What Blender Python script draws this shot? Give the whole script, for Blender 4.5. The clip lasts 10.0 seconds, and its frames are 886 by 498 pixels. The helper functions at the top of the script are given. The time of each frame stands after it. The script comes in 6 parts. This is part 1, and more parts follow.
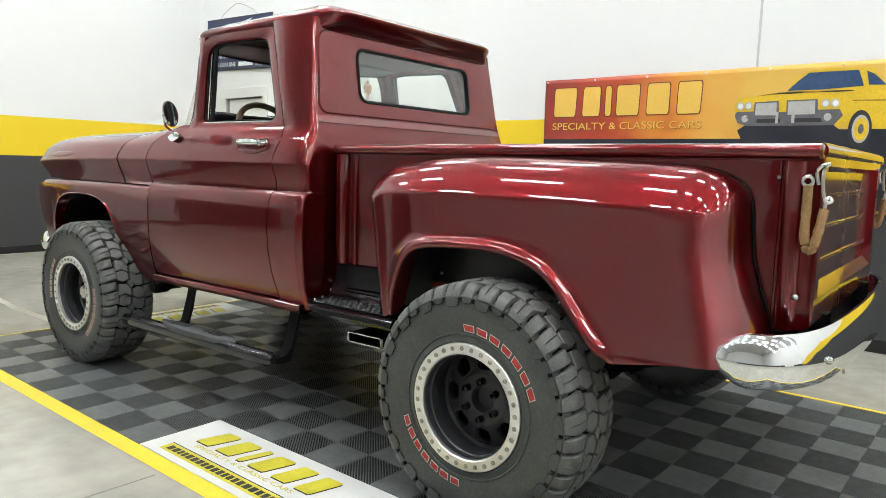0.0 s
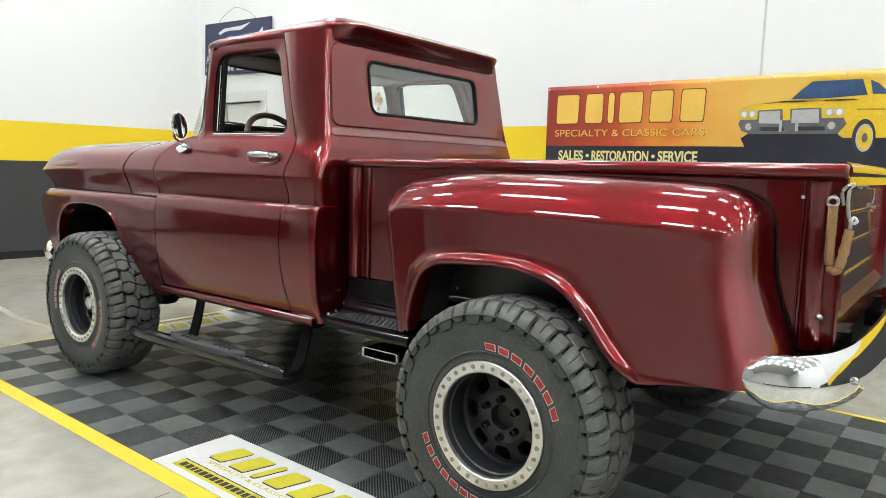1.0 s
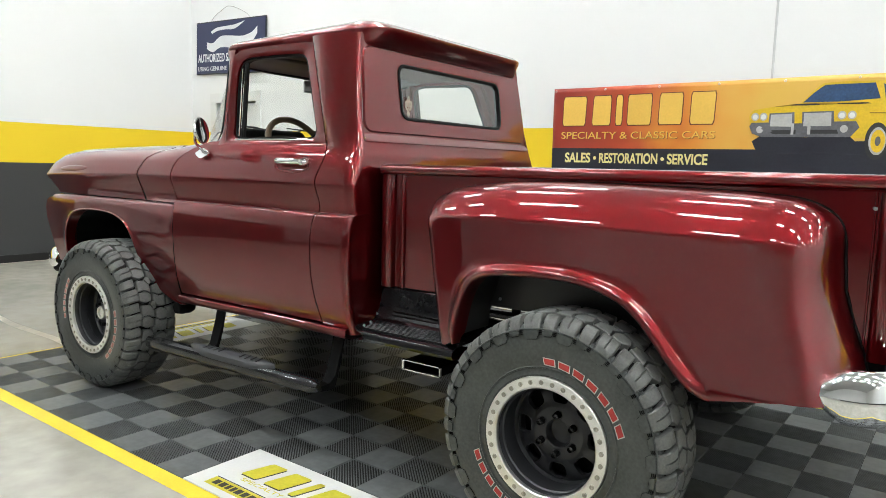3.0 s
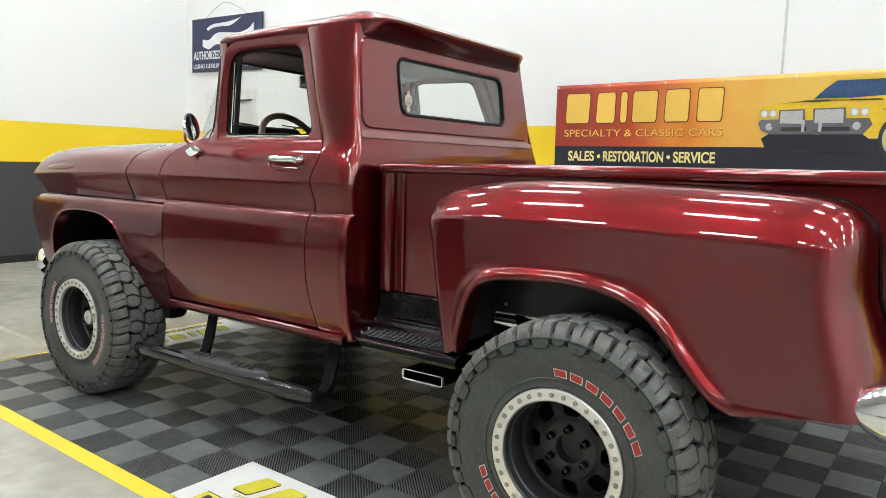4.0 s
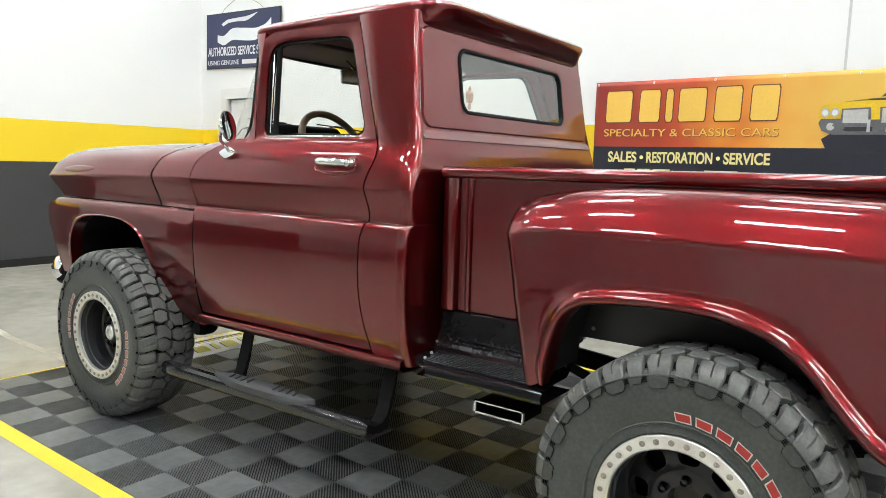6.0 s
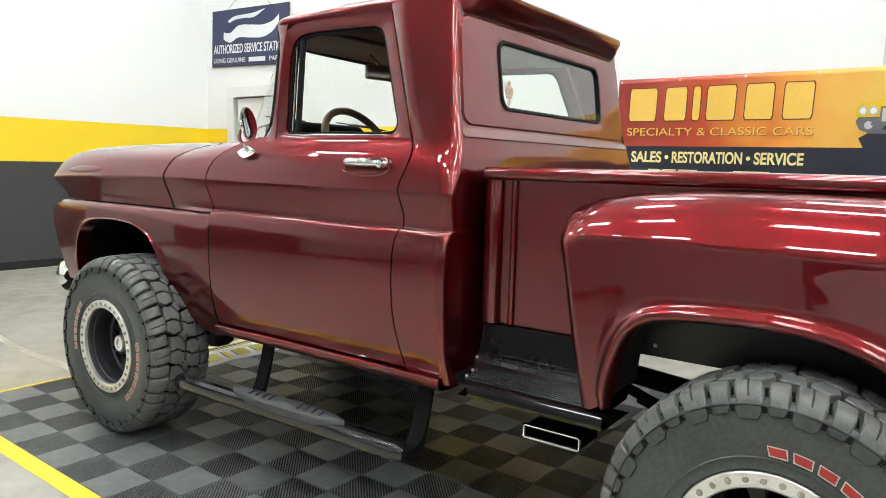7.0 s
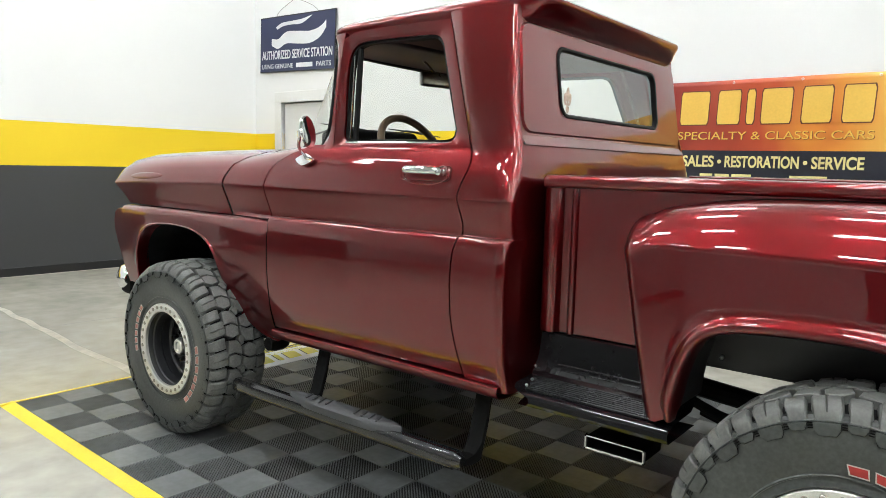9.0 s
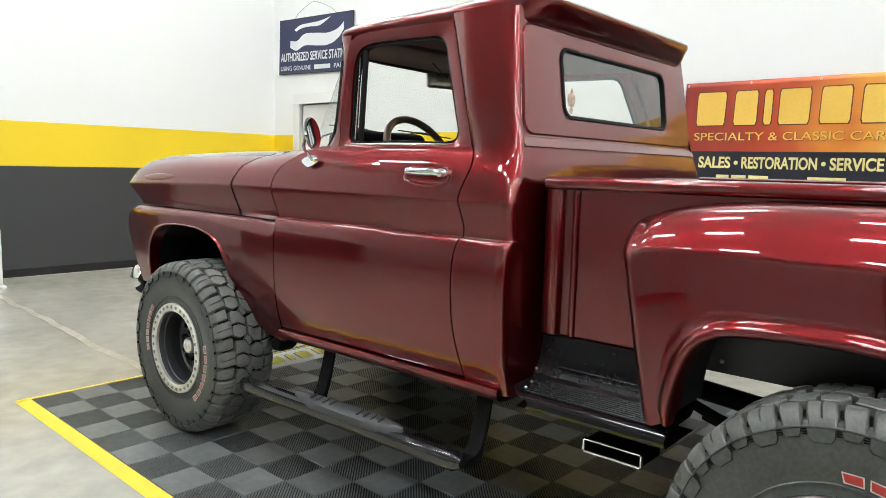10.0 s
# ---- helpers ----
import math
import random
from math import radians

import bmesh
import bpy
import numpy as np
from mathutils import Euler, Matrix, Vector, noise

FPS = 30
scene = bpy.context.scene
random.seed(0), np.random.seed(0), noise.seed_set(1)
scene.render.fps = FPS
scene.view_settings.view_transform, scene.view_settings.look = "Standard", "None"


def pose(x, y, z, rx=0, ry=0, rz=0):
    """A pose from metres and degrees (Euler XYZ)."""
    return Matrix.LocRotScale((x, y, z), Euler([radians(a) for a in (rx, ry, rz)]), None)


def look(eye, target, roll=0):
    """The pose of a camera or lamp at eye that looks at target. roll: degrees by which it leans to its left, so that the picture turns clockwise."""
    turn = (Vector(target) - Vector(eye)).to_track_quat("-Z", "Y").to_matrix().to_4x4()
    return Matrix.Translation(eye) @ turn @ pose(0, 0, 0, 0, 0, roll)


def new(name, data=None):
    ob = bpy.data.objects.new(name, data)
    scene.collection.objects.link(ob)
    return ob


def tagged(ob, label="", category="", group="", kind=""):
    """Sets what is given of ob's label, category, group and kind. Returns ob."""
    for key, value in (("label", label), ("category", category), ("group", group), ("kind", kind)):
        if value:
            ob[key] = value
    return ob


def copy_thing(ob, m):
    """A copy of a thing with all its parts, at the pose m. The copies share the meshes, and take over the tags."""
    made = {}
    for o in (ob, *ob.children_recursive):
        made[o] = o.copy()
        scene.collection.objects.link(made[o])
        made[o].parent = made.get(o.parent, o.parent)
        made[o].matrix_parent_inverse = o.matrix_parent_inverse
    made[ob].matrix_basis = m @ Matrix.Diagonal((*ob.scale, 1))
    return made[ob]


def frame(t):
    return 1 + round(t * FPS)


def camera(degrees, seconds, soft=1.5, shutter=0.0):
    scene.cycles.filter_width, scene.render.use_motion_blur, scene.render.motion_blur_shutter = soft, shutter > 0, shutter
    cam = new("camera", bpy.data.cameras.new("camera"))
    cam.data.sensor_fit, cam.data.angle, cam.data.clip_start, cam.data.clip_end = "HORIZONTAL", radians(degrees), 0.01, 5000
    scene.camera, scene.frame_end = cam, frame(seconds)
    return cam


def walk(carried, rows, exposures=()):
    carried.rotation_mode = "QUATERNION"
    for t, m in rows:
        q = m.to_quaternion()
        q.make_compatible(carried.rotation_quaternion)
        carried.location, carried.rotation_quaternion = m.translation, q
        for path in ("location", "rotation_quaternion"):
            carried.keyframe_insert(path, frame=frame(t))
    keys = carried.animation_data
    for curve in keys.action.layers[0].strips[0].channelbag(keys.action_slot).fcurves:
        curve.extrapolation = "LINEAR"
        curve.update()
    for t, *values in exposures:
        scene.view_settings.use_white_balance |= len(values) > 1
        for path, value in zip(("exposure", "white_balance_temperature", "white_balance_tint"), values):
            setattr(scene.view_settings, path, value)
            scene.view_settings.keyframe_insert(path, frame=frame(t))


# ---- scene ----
cam = camera(64.2, 10.0, soft=0.8)
PATH = [
    (0.0, (-3.0063, -1.3796, 1.262), (-1.4337, -0.1672, 1.026), 1.6),
    (0.5, (-3.0268, -1.3494, 1.289), (-1.4475, -0.1444, 1.054), 1.7),
    (1.0, (-3.0518, -1.2921, 1.317), (-1.4661, -0.0964, 1.083), 1.6),
    (1.5, (-3.0743, -1.2248, 1.342), (-1.4811, -0.0395, 1.107), 1.7),
    (2.0, (-3.1144, -1.1486, 1.356), (-1.5062, 0.0159, 1.121), 1.6),
    (2.5, (-3.1575, -1.0932, 1.354), (-1.54, 0.0587, 1.119), 1.6),
    (4.0, (-3.0232, -0.9371, 1.342), (-1.4011, 0.2076, 1.103), 1.5),
    (4.5, (-2.9417, -0.8913, 1.343), (-1.3213, 0.2575, 1.102), 1.5),
    (5.0, (-2.9258, -0.799, 1.345), (-1.3074, 0.3509, 1.105), 1.6),
    (5.5, (-2.9304, -0.6756, 1.355), (-1.3138, 0.4774, 1.113), 1.6),
    (7.0, (-2.8073, -0.2955, 1.353), (-1.1917, 0.8585, 1.11), 1.6),
    (7.5, (-2.8453, -0.2374, 1.367), (-1.2399, 0.9322, 1.127), 1.5),
    (8.0, (-2.854, -0.2309, 1.367), (-1.2636, 0.9574, 1.128), 1.4),
    (8.5, (-2.8541, -0.2319, 1.37), (-1.2833, 0.9835, 1.131), 1.5),
    (9.0, (-2.8483, -0.2363, 1.37), (-1.2982, 1.0053, 1.131), 1.5),
    (9.5, (-2.8314, -0.2582, 1.372), (-1.3021, 1.0075, 1.133), 1.4),
    (10.0, (-2.8002, -0.2939, 1.374), (-1.2906, 0.9959, 1.136), 1.5),
]
EXPOSURES = [(0.0, -0.02, 6250, 10), (2.5, -0.03, 6250, 10), (4.5, 0.0, 6250, 10), (5.5, 0.08, 6250, 10), (7.0, 0.15, 6250, 10),
             (8.0, 0.2, 6250, 10), (8.5, 0.1, 6250, 10), (9.5, 0.05, 6250, 10), (10.0, 0.05, 6250, 10)]
walk(cam, [(t, look(eye, target, roll)) for t, eye, target, roll in PATH], EXPOSURES)

# ---- light ----
world = bpy.data.worlds.new("world")
scene.world = world
world.use_nodes = True
world.node_tree.nodes["Background"].inputs["Color"].default_value = (0.9, 0.95, 1.0, 1)
world.node_tree.nodes["Background"].inputs["Strength"].default_value = 0.15
LAMP = 64.5

# ---- materials ----


def material(name, color, rough=0.5, metal=0.0, coat=0.0, vary=0.12, scale=4.0, fine=60.0, bump=0.0, spec=0.5, rough_vary=0.08, rnd=0.0, coat_rough=0.03):
    m = bpy.data.materials.new(name)
    m.use_nodes = True
    nt = m.node_tree
    b = nt.nodes["Principled BSDF"]
    b.inputs["Metallic"].default_value = metal
    b.inputs["Coat Weight"].default_value = coat
    b.inputs["Coat Roughness"].default_value = coat_rough
    b.inputs["Specular IOR Level"].default_value = spec
    co = nt.nodes.new("ShaderNodeTexCoord")
    n1 = nt.nodes.new("ShaderNodeTexNoise")
    n1.inputs["Scale"].default_value = scale
    n1.inputs["Detail"].default_value = 5
    n2 = nt.nodes.new("ShaderNodeTexNoise")
    n2.inputs["Scale"].default_value = fine
    n2.inputs["Detail"].default_value = 3
    for n in (n1, n2):
        nt.links.new(co.outputs["Object"], n.inputs["Vector"])
    add = nt.nodes.new("ShaderNodeMath")
    add.operation = "ADD"
    nt.links.new(n1.outputs["Fac"], add.inputs[0])
    nt.links.new(n2.outputs["Fac"], add.inputs[1])
    top = add.outputs[0]
    if rnd:
        oi = nt.nodes.new("ShaderNodeObjectInfo")
        mul = nt.nodes.new("ShaderNodeMath")
        mul.operation = "MULTIPLY_ADD"
        mul.inputs[1].default_value = rnd
        nt.links.new(oi.outputs["Random"], mul.inputs[0])
        nt.links.new(top, mul.inputs[2])
        top = mul.outputs[0]
    ramp = nt.nodes.new("ShaderNodeMapRange")
    ramp.inputs["From Min"].default_value = 0.6
    ramp.inputs["From Max"].default_value = 1.4 + rnd
    ramp.inputs["To Min"].default_value = 1 - vary
    ramp.inputs["To Max"].default_value = 1 + vary
    nt.links.new(top, ramp.inputs["Value"])
    mix = nt.nodes.new("ShaderNodeVectorMath")
    mix.operation = "SCALE"
    mix.inputs[0].default_value = color[:3]
    nt.links.new(ramp.outputs[0], mix.inputs["Scale"])
    nt.links.new(mix.outputs[0], b.inputs["Base Color"])
    rr = nt.nodes.new("ShaderNodeMapRange")
    rr.inputs["To Min"].default_value = max(0.0, rough - rough_vary * rough)
    rr.inputs["To Max"].default_value = min(1.0, rough + rough_vary * rough)
    nt.links.new(n1.outputs["Fac"], rr.inputs["Value"])
    nt.links.new(rr.outputs[0], b.inputs["Roughness"])
    if bump:
        bn = nt.nodes.new("ShaderNodeBump")
        bn.inputs["Strength"].default_value = bump
        bn.inputs["Distance"].default_value = 0.002
        nt.links.new(n2.outputs["Fac"], bn.inputs["Height"])
        nt.links.new(bn.outputs[0], b.inputs["Normal"])
    return m


def glowing(name, color, strength):
    m = bpy.data.materials.new(name)
    m.use_nodes = True
    b = m.node_tree.nodes["Principled BSDF"]
    b.inputs["Base Color"].default_value = (*color, 1)
    b.inputs["Emission Color"].default_value = (*color, 1)
    b.inputs["Emission Strength"].default_value = strength
    return m


def glassy(name, color, gloss=0.04, rough=0.0):
    m = bpy.data.materials.new(name)
    m.use_nodes = True
    nt = m.node_tree
    out = nt.nodes["Material Output"]
    tr = nt.nodes.new("ShaderNodeBsdfTransparent")
    tr.inputs["Color"].default_value = (*color, 1)
    gl = nt.nodes.new("ShaderNodeBsdfGlossy")
    gl.inputs["Roughness"].default_value = rough
    mx = nt.nodes.new("ShaderNodeMixShader")
    lw = nt.nodes.new("ShaderNodeLayerWeight")
    pw = nt.nodes.new("ShaderNodeMath")
    pw.operation = "POWER"
    pw.inputs[1].default_value = 4.0
    nt.links.new(lw.outputs["Facing"], pw.inputs[0])
    ad = nt.nodes.new("ShaderNodeMath")
    ad.operation = "MULTIPLY_ADD"
    ad.use_clamp = True
    ad.inputs[1].default_value = 0.8
    ad.inputs[2].default_value = gloss
    nt.links.new(pw.outputs[0], ad.inputs[0])
    nt.links.new(ad.outputs[0], mx.inputs[0])
    nt.links.new(tr.outputs[0], mx.inputs[1])
    nt.links.new(gl.outputs[0], mx.inputs[2])
    nt.links.new(mx.outputs[0], out.inputs["Surface"])
    return m


PAINT = material("candy_red_paint", (0.168, 0.0066, 0.0094), 0.30, 0.92, 1.0, vary=0.06, scale=1.5, fine=900.0, spec=0.0, coat_rough=0.012)
PAINT.node_tree.nodes["Principled BSDF"].inputs["Coat IOR"].default_value = 1.66
wave = PAINT.node_tree.nodes.new("ShaderNodeTexNoise")
wave.inputs["Scale"].default_value = 8.0
wave.inputs["Detail"].default_value = 3
wave_bump = PAINT.node_tree.nodes.new("ShaderNodeBump")
wave_bump.inputs["Strength"].default_value = 0.20
wave_bump.inputs["Distance"].default_value = 0.003
wave_at = PAINT.node_tree.nodes.new("ShaderNodeTexCoord")
PAINT.node_tree.links.new(wave_at.outputs["Object"], wave.inputs["Vector"])
PAINT.node_tree.links.new(wave.outputs["Fac"], wave_bump.inputs["Height"])
smudge = PAINT.node_tree.nodes.new("ShaderNodeTexNoise")
smudge.inputs["Scale"].default_value = 5.5
smudge.inputs["Detail"].default_value = 7
smudge_range = PAINT.node_tree.nodes.new("ShaderNodeMapRange")
smudge_range.inputs["From Min"].default_value = 0.50
smudge_range.inputs["From Max"].default_value = 0.72
smudge_range.inputs["To Min"].default_value = 0.010
smudge_range.inputs["To Max"].default_value = 0.085
PAINT.node_tree.links.new(wave_at.outputs["Object"], smudge.inputs["Vector"])
PAINT.node_tree.links.new(smudge.outputs["Fac"], smudge_range.inputs["Value"])
PAINT.node_tree.links.new(smudge_range.outputs[0], PAINT.node_tree.nodes["Principled BSDF"].inputs["Coat Roughness"])
PAINT.node_tree.links.new(wave_bump.outputs[0], PAINT.node_tree.nodes["Principled BSDF"].inputs["Coat Normal"])
RUBBER = material("tyre_rubber", (0.108, 0.111, 0.104), 0.44, vary=0.4, scale=7, fine=120, bump=0.25)
RUBBER_SIDE = material("clean_sidewall_rubber", (0.058, 0.064, 0.061), 0.31, vary=0.45, scale=6, fine=90, bump=0.10)
BLACK_SATIN = material("satin_black", (0.012, 0.012, 0.013), 0.35, vary=0.2, scale=12, fine=200, bump=0.05)
BLACK_GLOSS = material("gloss_black", (0.008, 0.008, 0.009), 0.14, vary=0.2, coat=0.4, scale=8)
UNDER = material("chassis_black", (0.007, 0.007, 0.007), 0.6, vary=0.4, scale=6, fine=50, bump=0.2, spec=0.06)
GASKET = material("rubber_gasket", (0.008, 0.008, 0.008), 0.5, vary=0.2, spec=0.16)
CHROME = material("chrome", (0.82, 0.83, 0.84), 0.05, 1.0, vary=0.03, scale=3)
MACHINED = material("machined_aluminium", (0.86, 0.85, 0.82), 0.36, 1.0, vary=0.10, scale=10, fine=300, bump=0.05)
BOLT = material("zinc_bolt", (0.45, 0.43, 0.38), 0.35, 1.0, vary=0.2, scale=40)
RIM = material("matt_black_rim", (0.030, 0.031, 0.034), 0.34, vary=0.25, scale=15, fine=300, bump=0.05)
LETTER_RED = material("red_tyre_marking", (0.42, 0.035, 0.030), 0.6, vary=0.2, scale=30)
LETTER_PINK = material("faded_tyre_marking", (0.48, 0.22, 0.19), 0.6, vary=0.3, scale=30)
LETTER_WHITE = material("white_tyre_marking", (0.55, 0.52, 0.48), 0.6, vary=0.2, scale=30)
STEP_BLACK = material("black_step_enamel", (0.006, 0.006, 0.007), 0.10, vary=0.3, scale=14, spec=0.35)
BAR_BLACK = material("black_bar_coating", (0.010, 0.010, 0.011), 0.16, vary=0.3, scale=14, spec=0.6, coat=0.5)
STEP_RIB = material("black_rib_rubber", (0.006, 0.006, 0.007), 0.24, vary=0.2, scale=14, spec=0.2)
STEP_GREY = material("grey_step_pad", (0.05, 0.052, 0.055), 0.55, vary=0.2, scale=20, fine=200, bump=0.2)
TAN = material("tan_leather_sleeve", (0.30, 0.17, 0.07), 0.65, vary=0.3, scale=18, fine=150, bump=0.5)
STEEL = material("galvanised_steel", (0.62, 0.62, 0.62), 0.28, 1.0, vary=0.15, scale=30)
TAN_RIM = material("tan_steering_rim", (0.20, 0.14, 0.085), 0.35, vary=0.15, scale=12)
SEAT = material("dark_red_vinyl", (0.06, 0.012, 0.014), 0.5, vary=0.2, scale=10, fine=200, bump=0.2)
HEADLINER = material("brown_headliner", (0.07, 0.035, 0.028), 0.8, vary=0.15, scale=15, fine=200, bump=0.2)
GLASS = glassy("window_glass", (0.93, 0.95, 0.93))
REAR_GLASS = glassy("rear_window_glass", (0.90, 0.95, 0.91), 0.20)
DECAL = material("pale_bronze_decal", (0.55, 0.42, 0.33), 0.6, vary=0.3, scale=60)

WHITE_WALL = material("white_wall_paint", (0.80, 0.80, 0.79), 0.75, vary=0.02, scale=0.7, fine=160, bump=0.05)
GREY_WALL = material("grey_wall_paint", (0.50, 0.50, 0.50), 0.7, vary=0.12, scale=0.5, fine=120, bump=0.05)
YELLOW_WALL = material("yellow_wall_paint", (0.85, 0.60, 0.01), 0.55, vary=0.03, scale=0.8, fine=160, bump=0.05)
DARK_WALL = material("charcoal_wall_paint", (0.040, 0.041, 0.043), 0.5, vary=0.08, scale=0.8, fine=160, bump=0.05)
BASE_DARK = material("black_vinyl_baseboard", (0.012, 0.012, 0.013), 0.35, vary=0.15)
CEILING = material("grey_ceiling_deck", (0.55, 0.55, 0.55), 0.7, vary=0.08, scale=1)
CONCRETE = material("polished_concrete", (0.405, 0.388, 0.336), 0.20, vary=0.23, scale=1.3, fine=7, bump=0.02, rough_vary=0.3)
JOINT_DARK = material("dark_floor_joint", (0.16, 0.15, 0.13), 0.6, vary=0.3, scale=8)
JOINT_LIGHT = material("light_joint_filler", (0.44, 0.405, 0.345), 0.3, vary=0.45, scale=3, fine=14)
TILE_GREY = material("grey_floor_tile", (0.150, 0.158, 0.158), 0.36, vary=0.42, scale=5, fine=26, bump=0.12, rough_vary=0.35, rnd=0.35, spec=0.4)
TILE_BLACK = material("tile_slot_black", (0.008, 0.008, 0.008), 0.6, vary=0.3, scale=10)
YELLOW_EDGE = material("yellow_edge_ramp", (0.85, 0.62, 0.03), 0.5, vary=0.08, scale=6, fine=90, bump=0.05)
MAT_WHITE = material("white_printed_mat", (0.72, 0.72, 0.70), 0.5, vary=0.05, scale=5, fine=90)
PRINT_YELLOW = material("yellow_print", (0.62, 0.55, 0.04), 0.5, vary=0.15, scale=8)
PRINT_BLACK = material("black_print", (0.03, 0.03, 0.03), 0.5, vary=0.1)
SIGN_BLUE = material("blue_enamel", (0.015, 0.021, 0.075), 0.35, vary=0.12, scale=5, fine=80)
SIGN_WHITE = material("white_enamel", (0.72, 0.73, 0.74), 0.4, vary=0.05)
ROPE = material("hanging_wire", (0.35, 0.34, 0.32), 0.6)
DOOR_WHITE = material("white_door_paint", (0.74, 0.74, 0.72), 0.45, vary=0.04, scale=2)
GOLD = material("gold_print", (0.80, 0.50, 0.09), 0.45, vary=0.07, scale=3)
BROWN = material("brown_outline_print", (0.14, 0.04, 0.02), 0.45, vary=0.1)
NAVY = material("navy_banner_band", (0.018, 0.020, 0.030), 0.4, vary=0.2, scale=4)
CAR_YELLOW = material("yellow_car_print", (0.72, 0.48, 0.02), 0.4, vary=0.15, scale=7)
CAR_SHADE = material("olive_car_print", (0.30, 0.19, 0.01), 0.4, vary=0.15, scale=7)
CAR_BLUE = material("blue_glass_print", (0.03, 0.07, 0.16), 0.4, vary=0.4, scale=6)
CAR_GREY = material("grey_bumper_print", (0.12, 0.12, 0.13), 0.4, vary=0.3, scale=9)
CAR_SILVER = material("silver_grille_print", (0.46, 0.46, 0.45), 0.4, vary=0.14, scale=12)
LIGHT_PANEL = glowing("lamp_diffuser", (0.978, 1.0, 0.972), LAMP)
LAMP_BODY = material("white_lamp_body", (0.7, 0.7, 0.7), 0.5)


def banner_material():
    m = material("banner_vinyl", (0.8, 0.4, 0.03), 0.38, vary=0.06, scale=3, fine=40)
    nt = m.node_tree
    b = nt.nodes["Principled BSDF"]
    co = nt.nodes.new("ShaderNodeTexCoord")
    sep = nt.nodes.new("ShaderNodeSeparateXYZ")
    nt.links.new(co.outputs["Object"], sep.inputs[0])
    no = nt.nodes.new("ShaderNodeTexNoise")
    no.inputs["Scale"].default_value = 2.2
    nt.links.new(co.outputs["Object"], no.inputs["Vector"])
    ma = nt.nodes.new("ShaderNodeMath")
    ma.operation = "MULTIPLY_ADD"
    ma.inputs[1].default_value = 0.9
    nt.links.new(no.outputs["Fac"], ma.inputs[0])
    nt.links.new(sep.outputs["X"], ma.inputs[2])
    cr = nt.nodes.new("ShaderNodeValToRGB")
    e = cr.color_ramp.elements
    e[0].position, e[0].color = 0.14, (0.27, 0.028, 0.022, 1)
    e[1].position, e[1].color = 0.80, (0.74, 0.46, 0.09, 1)
    e.new(0.42).color = (0.50, 0.075, 0.025, 1)
    e.new(0.60).color = (0.74, 0.28, 0.04, 1)
    di = nt.nodes.new("ShaderNodeMath")
    di.operation = "DIVIDE"
    di.inputs[1].default_value = 2.9
    nt.links.new(ma.outputs[0], di.inputs[0])
    nt.links.new(di.outputs[0], cr.inputs["Fac"])
    nt.links.new(cr.outputs["Color"], b.inputs["Base Color"])
    return m


BANNER = banner_material()

# ---- mesh helpers ----


def skin(bm, rows, close_u=False, close_v=False):
    """Quads over rows of points; close_u joins each row's ends, close_v the last row to the first."""
    vs = [[bm.verts.new(p) for p in r] for r in rows]
    nr, nc = len(vs), len(vs[0])
    for i in range(nr if close_v else nr - 1):
        a, b = vs[i], vs[(i + 1) % nr]
        for j in range(nc if close_u else nc - 1):
            k = (j + 1) % nc
            try:
                bm.faces.new((a[j], a[k], b[k], b[j]))
            except ValueError:
                pass
    return vs


def block(bm, lo, hi, bevel=0.0, m=None, seg=1):
    r = bmesh.ops.create_cube(bm, size=1.0)
    c = [(a + b) / 2 for a, b in zip(lo, hi)]
    d = [abs(b - a) for a, b in zip(lo, hi)]
    for v in r["verts"]:
        v.co = Vector((c[0] + v.co.x * d[0], c[1] + v.co.y * d[1], c[2] + v.co.z * d[2]))
    vs = r["verts"]
    if bevel:
        es = {e for v in vs for e in v.link_edges}
        g = bmesh.ops.bevel(bm, geom=list(es), offset=bevel, segments=seg, affect="EDGES", profile=0.5)
        vs = list({v for f in g["faces"] for v in f.verts} | {v for v in vs if v.is_valid})
    if m is not None:
        bmesh.ops.transform(bm, matrix=m, verts=vs)
    return vs


def tube(bm, pts, r, n=10, caps=True):
    pts = [Vector(p) for p in pts]
    rad = r if isinstance(r, (list, tuple)) else [r] * len(pts)
    rows = []
    up = Vector((0, 0, 1))
    for i, p in enumerate(pts):
        d = (pts[min(i + 1, len(pts) - 1)] - pts[max(i - 1, 0)]).normalized()
        a = d.cross(up if abs(d.z) < 0.95 else Vector((1, 0, 0))).normalized()
        b = a.cross(d)
        rows.append([p + rad[i] * (math.cos(2 * math.pi * k / n) * a + math.sin(2 * math.pi * k / n) * b) for k in range(n)])
    vs = skin(bm, rows, close_u=True)
    if caps:
        bm.faces.new(vs[0])
        bm.faces.new(vs[-1][::-1])


def lathe_x(bm, prof, n=48, c=(0, 0, 0), closed=False):
    """Turns a profile of (x, r) round the x axis through c."""
    rows = [[(c[0] + x, c[1] + r * math.cos(2 * math.pi * k / n), c[2] + r * math.sin(2 * math.pi * k / n)) for k in range(n)] for x, r in prof]
    return skin(bm, rows, close_u=True, close_v=closed)


def prism(bm, poly, d):
    """A flat polygon given thickness along the vector d."""
    a = [bm.verts.new(p) for p in poly]
    b = [bm.verts.new(Vector(p) + Vector(d)) for p in poly]
    n = len(poly)
    bm.faces.new(a)
    bm.faces.new(b[::-1])
    for i in range(n):
        bm.faces.new((a[i], b[i], b[(i + 1) % n], a[(i + 1) % n]))


